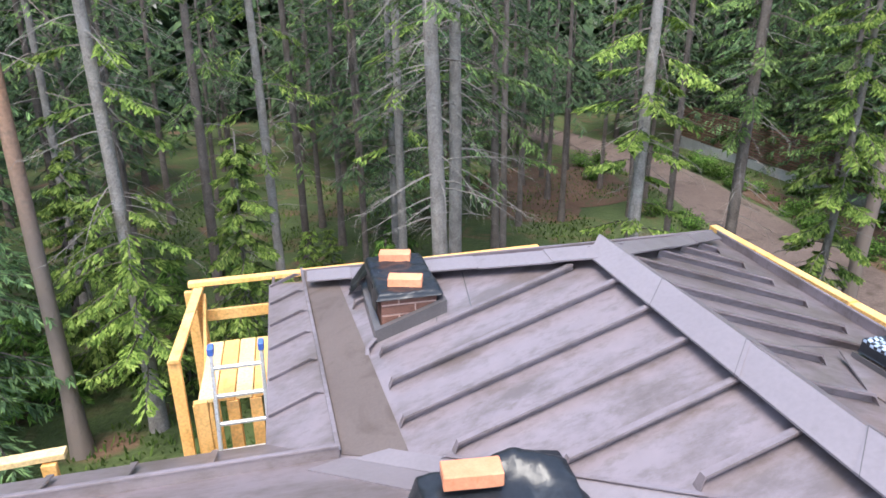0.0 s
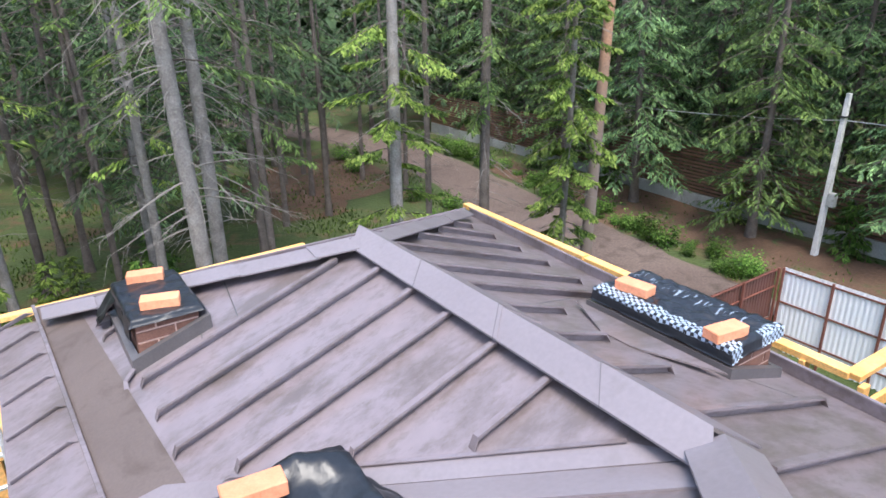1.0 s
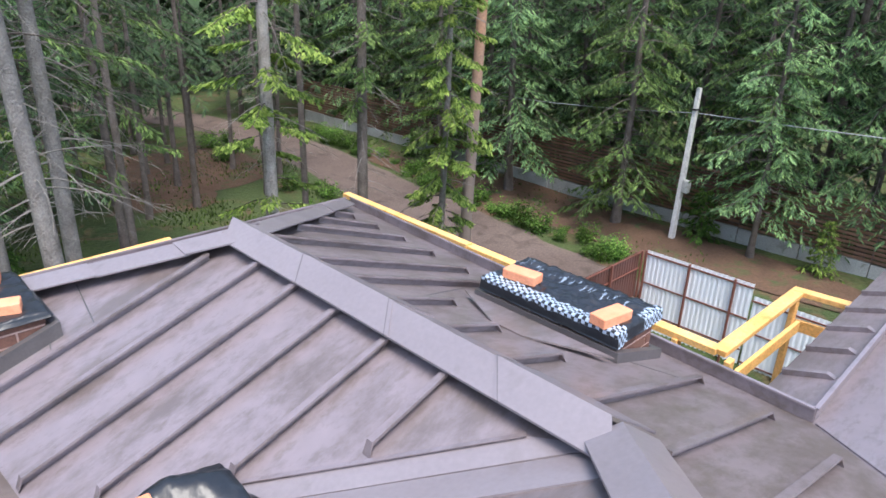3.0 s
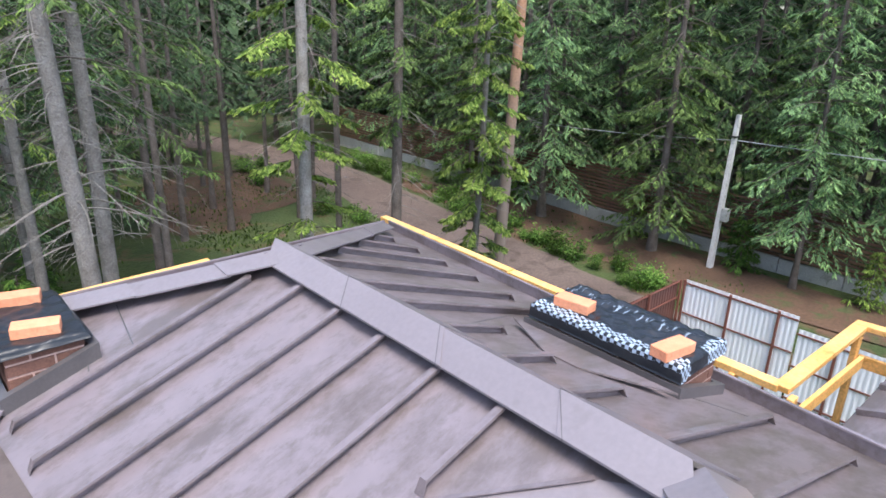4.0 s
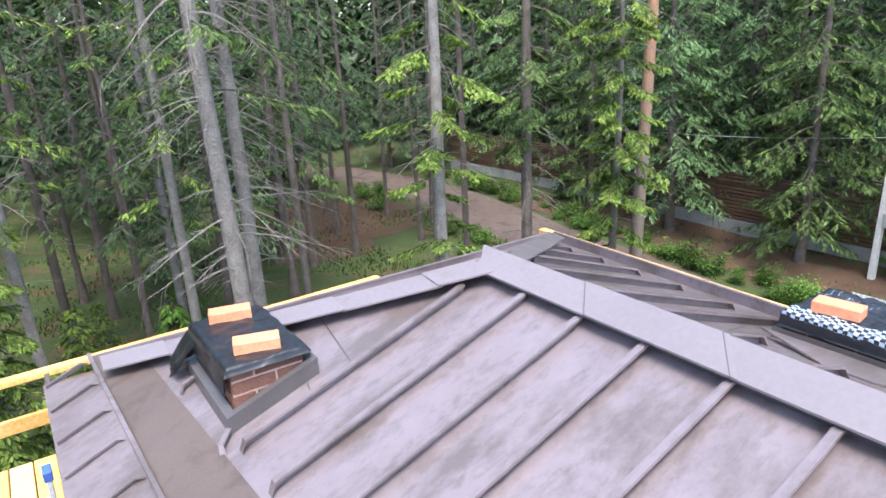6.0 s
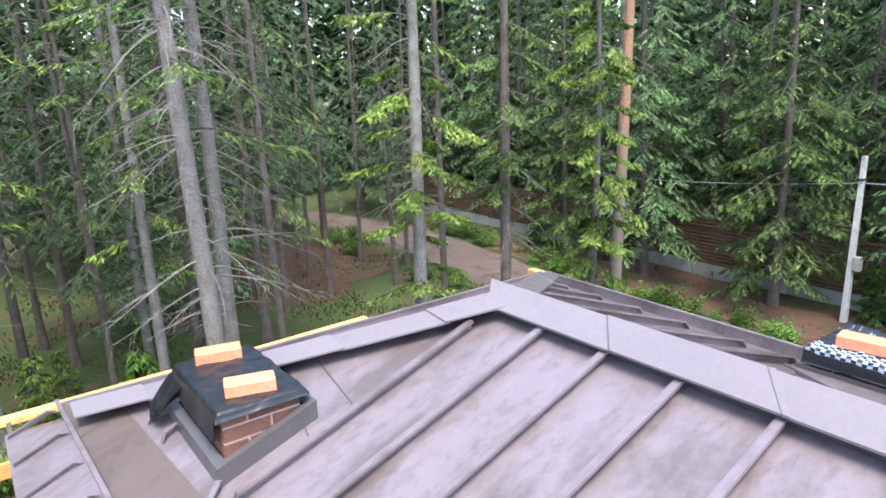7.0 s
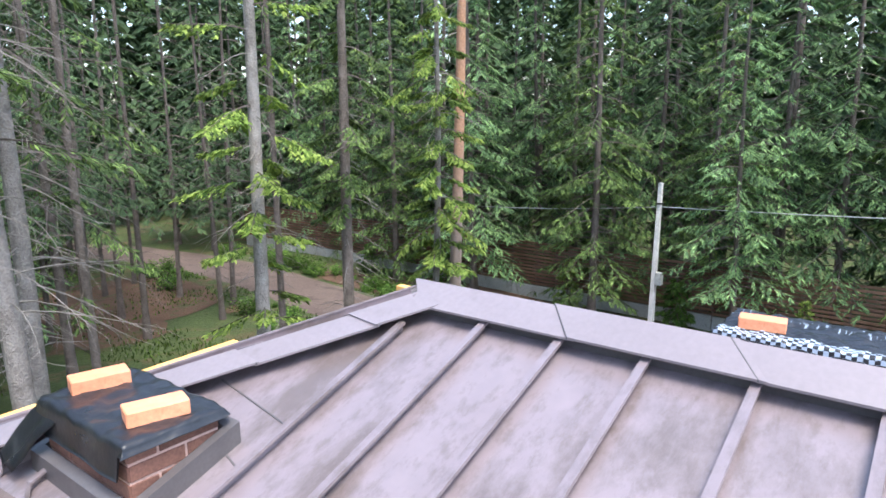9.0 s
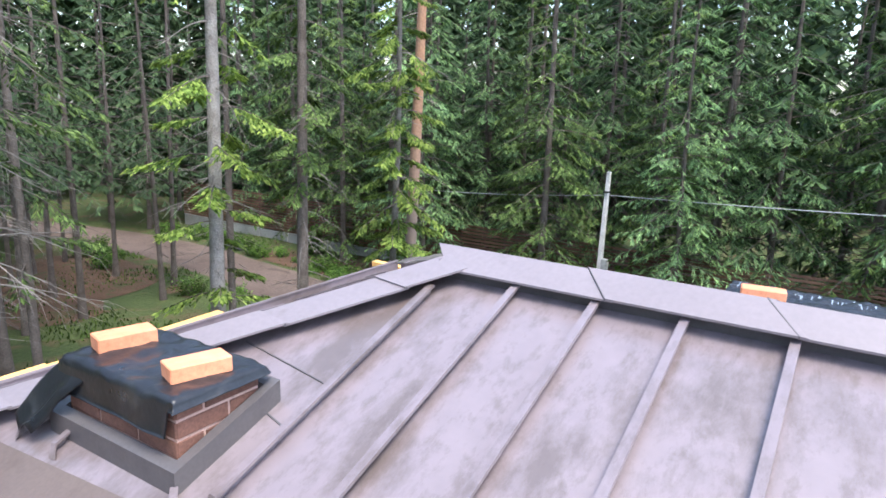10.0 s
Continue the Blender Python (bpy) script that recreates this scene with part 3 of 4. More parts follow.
def film(name, x0, x1, y0, y1, top, drop, label, seed, edge=0.10, bulge=(), nx=46, ny=46, flare=0.05, material=FILM, rumple=1.0):
    """Creased plastic film over a stack: flat on top, hanging over its edges."""
    vs, fs = [], []
    random.seed(seed)
    off = Vector((seed * 3.1, seed * 1.7, 0))
    ax0, ax1, ay0, ay1 = x0 - edge, x1 + edge, y0 - edge, y1 + edge
    for j in range(ny + 1):
        for i in range(nx + 1):
            x, y = ax0 + (ax1 - ax0) * i / nx, ay0 + (ay1 - ay0) * j / ny
            out = max(x0 - x, x - x1, y0 - y, y - y1, 0)
            q = Vector((x, y, 0)) * 5 + off
            z = top + 0.021 + rumple * (0.012 * abs(noise.noise(q)) + 0.012 * noise.noise(q * 2.7) + 0.006 * noise.noise(q * 6))
            for bx, by, br, bh in bulge:
                r2 = ((x - bx) ** 2 + (y - by) ** 2) / br ** 2
                z += bh * math.exp(-r2) * (1 + 0.5 * noise.noise(q * 2.2) + 0.25 * noise.noise(q * 5))
            if out > 0:
                f = min(1.0, out / edge)
                h = drop(x, y)
                z = z + (h - z) * min(1, f * (1.2 + 0.35 * noise.noise(q * 1.5)))
                cx, cy = min(max(x, x0), x1), min(max(y, y0), y1)
                w = flare + flare * f + flare * noise.noise(q * 1.1)
                x, y = cx + (x - cx) * w + 0.0, cy + (y - cy) * w
                push = 0.014
                x += push * (1 if x > x1 else -1 if x < x0 else 0)
                y += push * (1 if y > y1 else -1 if y < y0 else 0)
            vs.append((x, y, z))
    for j in range(ny):
        for i in range(nx):
            a = j * (nx + 1) + i
            fs.append((a, a + 1, a + nx + 2, a + nx + 1))
    ob = pydata(name, vs, fs, material, None, True)
    lay = ob.data.uv_layers.new(name="UVMap")
    for loop in ob.data.loops:
        k = loop.vertex_index
        lay.data[loop.index].uv = (k % (nx + 1) / nx, k // (nx + 1) / ny)
    so = ob.modifiers.new("thickness", "SOLIDIFY")
    so.thickness = 0.002
    return tagged(ob, label, "plastic sheet")


def drop_left(x, y):
    if y < 0.19:
        return -0.385
    if x < -1.5:
        return z_left(-1.62, y) + 0.19
    if y > 0.9:
        return min(-0.42, z_left(x, y) + 0.08)
    return -0.385


sheet_left = film("plastic_sheet", -1.605, -1.185, 0.185, 0.935, -0.371, drop_left, "creased black plastic film over a low chimney", 3, 0.16, flare=0.07)
film("plastic_sheet", -1.725, -1.115, -2.465, -1.825, -0.30, lambda x, y: z_wing(x, y) + 0.05, "crumpled black plastic film bunched over a chimney", 5, 0.2, flare=0.22,
     bulge=((-1.30, -1.87, 0.10, 0.06), (-1.18, -1.93, 0.09, 0.05), (-1.42, -1.85, 0.07, 0.03)))
wrap = film("plastic_sheet", 1.165, 1.65, -2.27, -1.21, -0.365, lambda x, y: -0.44 if x < 1.2 else (-0.42 if y < -1.25 else z_right(x, y) + 0.1), "black printed membrane with a blue-white checked edge over a chimney", 7, 0.11, material=FILM_PRINT, rumple=1.5, nx=60, ny=80)


def flap(parent, corners, seed, n=16):
    """A loose tongue of film between four corners, rumpled across its length."""
    a, b, c, d = (Vector(p) for p in corners)
    vs, fs = [], []
    for j in range(n + 1):
        for i in range(n + 1):
            u, v = i / n, j / n
            p = (a.lerp(b, u)).lerp(d.lerp(c, u), v)
            q = Vector((p.x, p.y, seed)) * 6
            p.z += v * (0.025 * math.sin(u * 9 + 2 * noise.noise(q)) + 0.02 * noise.noise(q * 2)) + 0.02 * math.sin(math.pi * v)
            p.x += 0.04 * v * noise.noise(q * 1.4)
            p.z = max(p.z, z_left(p.x, p.y) + 0.008)
            vs.append(p[:])
    for j in range(n):
        for i in range(n):
            k = j * (n + 1) + i
            fs.append((k, k + 1, k + n + 2, k + n + 1))
    ob = pydata("flap", vs, fs, FILM, parent, True)
    ob.modifiers.new("thickness", "SOLIDIFY").thickness = 0.002
    return ob


flap(sheet_left, [(-1.61, 0.73, -0.40), (-1.59, 0.94, -0.365), (-1.72, 1.16, z_left(-1.72, 1.16) + 0.06), (-1.75, 0.97, z_left(-1.75, 0.97) + 0.07)], 4)


loose_brick(-1.389, 0.83, -0.352, -15)
loose_brick(-1.396, 0.322, -0.352, -17)
loose_brick(1.305, -1.43, -0.342, -82)
loose_brick(1.25, -2.16, -0.342, -9)
loose_brick(-1.53, -1.95, -0.245, -6, -3)

# ---- timber guard rails, platform, ladder ----


def guard_rail(label, posts, rails, mat_top=WOOD):
    ob = tagged(new("guard_rail"), label, "guard rail")
    for x, y, z0, z1 in posts:
        beam("post", (x, y, z0), (x, y, z1), 0.05, 0.1, WOOD, ob, up=(1, 0, 0))
    for p, q, w, h in rails:
        beam("rail", p, q, w, h, mat_top, ob)
    return ob


guard_rail("fresh yellow timber guard rail along the road-side eave", [(x, y, GROUND_Z, -1.20) for x, y in ((3.06, 2.6), (3.02, 1.0), (2.97, -0.7), (2.94, -1.9))],
           [((3.05, 2.92, -1.143), (2.98, 0.6, -1.143), 0.10, 0.06), ((3.01, 0.7, -1.165), (2.90, -2.25, -1.143), 0.11, 0.06)])
guard_rail("boxy yellow timber guard rail beside the wing roof", [(4.50, -2.32, GROUND_Z, -1.20), (4.62, -3.1, -3.5, -1.20), (2.92, -2.36, -3.4, -1.20)],
           [((2.86, -2.27, -1.14), (4.60, -2.30, -1.14), 0.12, 0.05), ((4.55, -2.25, -1.135), (4.68, -3.7, -1.135), 0.11, 0.05), ((2.94, -2.34, -1.42), (4.48, -2.38, -1.42), 0.04, 0.12), ((4.57, -2.33, -1.45), (4.62, -3.5, -1.45), 0.04, 0.12)])
guard_rail("yellow timber guard rail along the back eave", [(-3.14, 2.55, GROUND_Z, -1.09), (-0.6, 2.62, GROUND_Z, -1.1), (0.3, 2.63, GROUND_Z, -1.11)],
           [((-3.26, 2.50, -1.05), (-0.9, 2.55, -1.05), 0.09, 0.05), ((-1.1, 2.56, -1.07), (0.55, 2.60, -1.06), 0.09, 0.05), ((-3.18, 2.58, -1.42), (-2.2, 2.58, -1.41), 0.04, 0.12)])
guard_rail("yellow timber guard rail round the ladder platform", [(-3.20, 1.2, -3.0, -1.22), (-3.20, 2.45, -3.2, -1.13)],
           [((-3.16, 2.54, -1.10), (-3.24, 1.15, -1.19), 0.09, 0.04), ((-3.12, 2.48, -1.18), (-3.04, 1.0, -1.80), 0.03, 0.1)])
guard_rail("pale timber guard rail beyond the wing eave", [(-3.98, 0.38, GROUND_Z, -1.49), (-5.8, 0.3, GROUND_Z, -1.49)],
           [((-3.92, 0.43, -1.42), (-6.4, 0.25, -1.42), 0.1, 0.05), ((-3.94, 0.41, -1.80), (-6.4, 0.23, -1.80), 0.04, 0.1)], WOOD_PALE)

platform = tagged(new("work_platform"), "yellow board platform beside the eave under the ladder", "platform")
for i in range(4):
    beam("plank", (-3.00 + i * 0.15, 0.98, -1.50), (-3.00 + i * 0.15, 2.0, -1.50), 0.14, 0.04, WOOD if i % 2 else WOOD_PALE, platform)
for i, x in enumerate((-3.02, -2.75, -2.56)):
    beam("post", (x, 1.02, GROUND_Z), (x, 1.02, -1.55), 0.09, 0.10, WOOD, platform, up=(1, 0, 0))
beam("brace", (-3.04, 0.95, -2.8), (-3.04, 0.95, -1.48), 0.1, 0.05, WOOD, platform, up=(0, 1, 0))

ladder = tagged(new("ladder"), "aluminium ladder with blue end caps leaning at the roof edge", "ladder")
lt, lb = Vector((-2.715, 1.03, -1.06)), Vector((-2.73, 0.72, -2.48))
for s in (-0.2, 0.2):
    rail = beam("stile", lb + Vector((s, 0, 0)), lt + Vector((s, 0, 0)), 0.03, 0.065, ALU, ladder, up=(0, 1, 0.2))
    top = lt + Vector((s, 0.0, 0))
    block("end_cap", top + Vector((-0.024, -0.08, -0.03)), top + Vector((0.024, 0.02, 0.035)), BLUE, ladder, 0.004)
for i in range(6):
    c = lb.lerp(lt, (i + 0.35) / 6)
    block("rung", c + Vector((-0.19, -0.045, -0.015)), c + Vector((0.19, -0.012, 0.015)), ALU, ladder, 0.004)

# ---- ground, road, fences, pole ----
random.seed(11)
gv, gf = [], []
ROAD_LINE = [(12.6, 3.9), (13.1, 6), (13.65, 11), (14.2, 16), (14.9, 20), (15.3, 24), (15.0, 28), (14.3, 32), (12.6, 36), (10.5, 41), (9.5, 48)]
road_pts = []
for (ax, ay), (bx, by) in zip(ROAD_LINE, ROAD_LINE[1:]):
    steps = int(math.hypot(bx - ax, by - ay) / 0.7)
    road_pts += [(ax + (bx - ax) * i / steps, ay + (by - ay) * i / steps) for i in range(steps)]
for _ in range(12):
    road_pts = [road_pts[0]] + [((a[0] + 2 * m[0] + e[0]) / 4, (a[1] + 2 * m[1] + e[1]) / 4) for a, m, e in zip(road_pts, road_pts[1:], road_pts[2:])] + [road_pts[-1]]
ROAD_NP = np.array(road_pts)
xs = [-220 + 20 * i for i in range(10)] + [-20 + 1.0 * i for i in range(61)] + [60 + 20 * i for i in range(9)]
yy = [-220 + 20 * i for i in range(10)] + [-20 + 1.0 * i for i in range(71)] + [70 + 20 * i for i in range(9)]


def off_road(x, y):
    """How far a place lies from the middle of the road."""
    return float(np.sqrt(((ROAD_NP - (x, y)) ** 2).sum(1).min()))


def ground_z(x, y):
    f = min(1.0, max(0.0, (math.hypot(x, y) - 6) / 8))
    n = noise.noise(Vector((x * 0.16, y * 0.16, 0))) * 0.22 + noise.noise(Vector((x * 0.5, y * 0.5, 3))) * 0.07
    near = max(0.0, 1 - off_road(x, y) / 5.0)
    yard = max(0, min(1, (13.6 - x) / 0.6)) * max(0, min(1, (x - 4.0) / 3)) * max(0, min(1, (4.0 - y) / 0.8))
    return GROUND_Z - 1.4 * yard - 0.02 + f * n * (1 - min(1, near * 1.8)) - 0.1 * near


for y in yy:
    for x in xs:
        gv.append((x, y, ground_z(x, y)))
for j in range(len(yy) - 1):
    for i in range(len(xs) - 1):
        a = j * len(xs) + i
        gf.append((a, a + 1, a + len(xs) + 1, a + len(xs)))
tagged(pydata("ground", gv, gf, GROUND, None, True), "mossy forest floor with brown needle litter", "ground", kind="structure")
rv, rf = [], []
for k, (cx, cy) in enumerate(road_pts):
    ax, ay = road_pts[max(0, k - 1)]
    bx, by = road_pts[min(len(road_pts) - 1, k + 1)]
    d = Vector((bx - ax, by - ay, 0)).normalized()
    w = 1.5 + 0.2 * noise.noise(Vector((k * 0.3, 0, 0)))
    for s in range(7):
        u = -1 + s / 3
        g = u * w + 0.15 * noise.noise(Vector((k * 0.6, u * 2, 5)))
        x, y = cx + d.y * g, cy - d.x * g
        rv.append((x, y, GROUND_Z - 0.02 - 0.1 * (1 - abs(g) / 5.0) + 0.05 - (0.05 if s in (0, 6) else 0) - (0.03 if s in (2, 4) else 0)))
    if k:
        for s in range(6):
            a = (k - 1) * 7 + s
            rf.append((a, a + 1, a + 8, a + 7))
tagged(pydata("road", rv, rf, ROAD, None, True), "packed brown-grey dirt track with wheel ruts", "road", kind="structure")


def litter_patch(cx, cy, rx, ry, seed):
    vs, fs = [], []
    N, M = 26, 5
    for j in range(M + 1):
        for i in range(N):
            a = 2 * math.pi * i / N
            r = j / M * (1 + 0.28 * noise.noise(Vector((math.cos(a) * 1.6, math.sin(a) * 1.6, seed))))
            x, y = cx + rx * r * math.cos(a), cy + ry * r * math.sin(a)
            vs.append((x, y, ground_z(x, y) + 0.05 * (1 - j / M) + 0.03))
    for j in range(M):
        for i in range(N):
            fs.append((j * N + i, j * N + (i + 1) % N, (j + 1) * N + (i + 1) % N, (j + 1) * N + i))
    tagged(pydata("ground_litter", vs, fs, LITTER, None, True), "reddish brown needle litter on the forest floor", "ground", kind="structure")


litter_patch(9.5, 23.0, 3.4, 3.6, 1)
litter_patch(17.5, 9.0, 1.7, 11.0, 2)
litter_patch(7.2, 19.5, 1.9, 1.4, 3)

fence = tagged(new("board_fence"), "red-brown horizontal board fence on a grey concrete footing", "fence")
FX = 19.5
board = None
for s in range(20):
    y0 = -10 + s * 1.95
    zz = GROUND_Z
    block("footing", (FX - 0.06, y0 + 0.015, zz - 0.3), (FX + 0.06, y0 + 1.935, zz + 0.43 + 0.03 * (s % 2)), CONCRETE, fence, 0.01)
    block("post", (FX - 0.03, y0 - 0.03, zz + 0.25), (FX + 0.03, y0 + 0.03, zz + 2.3), BARK_DARK, fence, 0.004)
    for i in range(13):
        if board is None:
            board = block("board", (FX - 0.06, y0 + 0.008, zz + 0.49), (FX - 0.035, y0 + 1.942, zz + 0.58), FENCE_WOOD, fence, 0.004)
            first = y0
        else:
            b = board.copy()
            scene.collection.objects.link(b)
            b.location = (0, y0 - first, i * 0.134)


def profiled(name, p, q, h, material, parent):
    """Trapezoid-ribbed sheet from p to q."""
    p, q = Vector(p), Vector(q)
    d = (q - p).normalized()
    s = Vector((-d.y, d.x, 0))
    bm = bmesh.new()
    pts, u, L = [], 0.0, (q - p).length
    while u < L:
        for du, o in ((0, 0), (0.045, 0), (0.062, 0.013), (0.107, 0.013), (0.125, 0)):
            if u + du <= L:
                pts.append(p + d * (u + du) + s * o)
        u += 0.125
    a = [bm.verts.new(v) for v in pts]
    b = [bm.verts.new(v + Vector((0, 0, h))) for v in pts]
    for i in range(len(a) - 1):
        bm.faces.new((a[i], a[i + 1], b[i + 1], b[i]))
    g = bmesh.ops.extrude_face_region(bm, geom=bm.faces[:])
    bmesh.ops.translate(bm, vec=s * 0.004, verts=[v for v in g["geom"] if isinstance(v, bmesh.types.BMVert)])
    bmesh.ops.recalc_face_normals(bm, faces=bm.faces)
    return part(name, bm, material, parent)


sheet_fence = tagged(new("sheet_fence"), "ribbed white sheet-metal fence on red-brown steel frame", "fence")
FY, FT, FB = 3.7, -5.0, GROUND_Z - 1.45      # its corner, top and foot
profiled("sheet", (13.4, FY - 2.85, FB), (13.4, FY, FB), FT - FB, SHEET_WHITE, sheet_fence)
profiled("sheet", (13.4, FY - 11.4, FB), (13.4, FY - 2.87, FB), FT - FB - 0.29, SHEET_WHITE, sheet_fence)
for y in (0.04, 1.25, 2.42, 3.75, 5.1, 6.4):
    block("post", (13.31, FY - y - 0.027, FB - 0.1), (13.36, FY - y + 0.027, FT - (0.0 if y < 2.8 else 0.28)), STEEL_RED, sheet_fence, 0.003)
for z in (0.12, 0.95, 1.8, 2.5):
    block("rail", (13.365, FY - 11.3, FT - z - 0.32), (13.39, FY - 2.87, FT - z - 0.28), STEEL_RED, sheet_fence, 0.002)
    block("rail", (13.365, FY - 2.85, FT - z), (13.39, FY - 0.04, FT - z + 0.04), STEEL_RED, sheet_fence, 0.002)
gate = tagged(new("sheet_gate"), "brown ribbed sheet-metal fence panel with red frame", "fence")
profiled("sheet", (8.7, FY + 0.11, FT - 1.85), (13.32, FY + 0.11, FT - 1.85), 1.8, SHEET_BROWN, gate)
for x in (8.85, 10.3, 11.8, 13.28):
    block("post", (x - 0.027, FY + 0.02, FT - 2.2), (x + 0.027, FY + 0.07, FT - 0.02), STEEL_RED, gate, 0.003)
for z in (1.45, 0.55, 0.1):
    block("rail", (8.7, FY + 0.075, FT - z), (13.32, FY + 0.105, FT - z + 0.04), STEEL_RED, gate, 0.002)

pole = tagged(new("utility_pole"), "pale concrete utility pole with a small grey box", "utility pole")
bm = bmesh.new()
run(bm, [(-0.14, -0.11), (0.14, -0.11), (0.14, 0.11), (-0.14, 0.11)], (0, 0, 0), (0, 0, 1), (1, 0, 0), (0, 1, 0))
for v in bm.verts:
    if v.co.z > 0.5:
        v.co = Vector((v.co.x * 0.72, v.co.y * 0.72, 6.85))
bmesh.ops.bevel(bm, geom=bm.edges[:], offset=0.012, segments=1, affect="EDGES")
part("shaft", bm, mat("whitewashed_concrete", (0.60, 0.58, 0.55), (0.72, 0.70, 0.67), 0.9, 0, 2, 30, 0.5, 0.01, (0.42, 0.40, 0.37), 0.05), pole)
block("meter_box", (-0.18, -0.38, 2.35), (0.12, -0.1, 2.9), CONCRETE, pole, 0.01)
block("bracket", (-0.19, -0.12, 5.92), (0.19, 0.12, 5.99), DARK, pole, 0.004)
pole.matrix_world = pose(17.92, 5.15, GROUND_Z - 0.06, 0.3, 1.2, 0) @ Matrix.Diagonal((0.73, 0.73, 0.73, 1))


def cable(p, q, sag, label):
    vs, fs = [], []
    p, q = Vector(p), Vector(q)
    pts = [p.lerp(q, i / 24) - Vector((0, 0, sag * 4 * (i / 24) * (1 - i / 24))) for i in range(25)]
    tube(vs, fs, pts, 0.014, 0.014, 5)
    tagged(pydata("cable", vs, fs, WIRE), label, "cable")


cable((18.0, 5.12, -2.12), (18.3, 13.2, -2.75), 0.1, "grey overhead cable strung from the utility pole")
cable((18.0, 5.12, -2.12), (17.6, -10, -1.35), 0.1, "grey overhead cable strung from the utility pole")

# ---- trees ----


def sprigs(rows, vs, fs):
    """Adds one folded leaf-shaped sprig for each row: place, way, side, length, width."""
    for p, d, s, l, w in rows:
        b = len(vs)
        m = p + d * (l * 0.45)
        dn = Vector((0, 0, -0.18 * w))
        vs.extend((tuple(p), tuple(m + s * (w / 2) + dn), tuple(p + d * l + dn * 2), tuple(m - s * (w / 2) + dn)))
        fs.append((b, b + 1, b + 2, b + 3))


def limb(rng, origin, ang, length, rise, droop):
    """The bent line of a branch."""
    out = Vector((math.cos(ang), math.sin(ang), 0))
    pts = []
    bend = rng.uniform(-0.25, 0.25)
    sd = Vector((-out.y, out.x, 0))
    for i in range(7):
        s = i / 6
        pts.append(origin + out * (length * s) + sd * (bend * length * s * s) + Vector((0, 0, length * (rise * s - droop * s * s + 0.35 * droop * s ** 4))))
    return pts


def clothe(rng, pts, vs, fs, count, spread, size, start=0.25, fat=0.23):
    """Hangs sprigs along a branch: side shoots to left and right, each fringed, in a drooping spray."""
    n = len(pts) - 1
    shoots = max(3, int(count / 14))
    per = max(3, count // shoots)
    rows = []
    for k in range(shoots):
        s = start + (1 - start) * (k + rng.random()) / shoots
        f = s * n
        i = min(n - 1, int(f))
        p = pts[i].lerp(pts[i + 1], f - i)
        d = (pts[i + 1] - pts[i]).normalized()
        sd = d.cross(Vector((0, 0, 1))).normalized() * (1 if k % 2 else -1)
        reach = spread * (1.12 - s) ** 0.6 * rng.uniform(0.6, 1.2)
        axis = (d * rng.uniform(0.45, 0.9) + sd * rng.uniform(0.5, 1.0) + Vector((0, 0, rng.uniform(-0.45, 0.05)))).normalized()
        cross = axis.cross(Vector((0, 0, 1))).normalized()
        for m in range(per):
            u = (m + rng.random()) / per
            q = p + axis * (reach * u) + Vector((0, 0, -0.22 * reach * u * u + rng.uniform(-0.03, 0.03)))
            w = (axis * rng.uniform(0.8, 1.2) + cross * (rng.uniform(0.25, 0.65) * (1 if m % 2 else -1)) + Vector((0, 0, rng.uniform(-0.4, 0.12)))).normalized()
            side = w.cross(Vector((rng.uniform(-0.5, 0.5), rng.uniform(-0.5, 0.5), 1))).normalized()
            l = size * rng.uniform(0.6, 1.3)
            rows.append((q, w, side, l, l * rng.uniform(0.7, 1.3) * fat))
    sprigs(rows, vs, fs)


def trunk_mesh(rng, height, r0, sway, sides=9):
    vs, fs = [], []
    pts = []
    a = rng.uniform(0, 6.28)
    for i in range(15):
        s = i / 14
        k = sway * (math.sin(s * 3.1) * 0.6 + 0.4 * math.sin(s * 7 + a))
        pts.append(Vector((math.cos(a) * k, math.sin(a) * k, height * s - 0.15)))
    tube(vs, fs, pts, r0, r0 * 0.22, sides)
    for k in range(sides):
        x, y, z = vs[k]
        vs[k] = (x * 1.5, y * 1.5, z)
    vs = [(x + 0.018 * noise.noise(Vector((x * 9, y * 9, z * 2.5))), y + 0.018 * noise.noise(Vector((x * 9, y * 9, z * 2.5 + 7))), z) for x, y, z in vs]
    return vs, fs, pts


def on(pts, height, z):
    f = max(0.0, min(13.999, (z + 0.15) / height * 14))
    return pts[int(f)].lerp(pts[int(f) + 1], f - int(f))


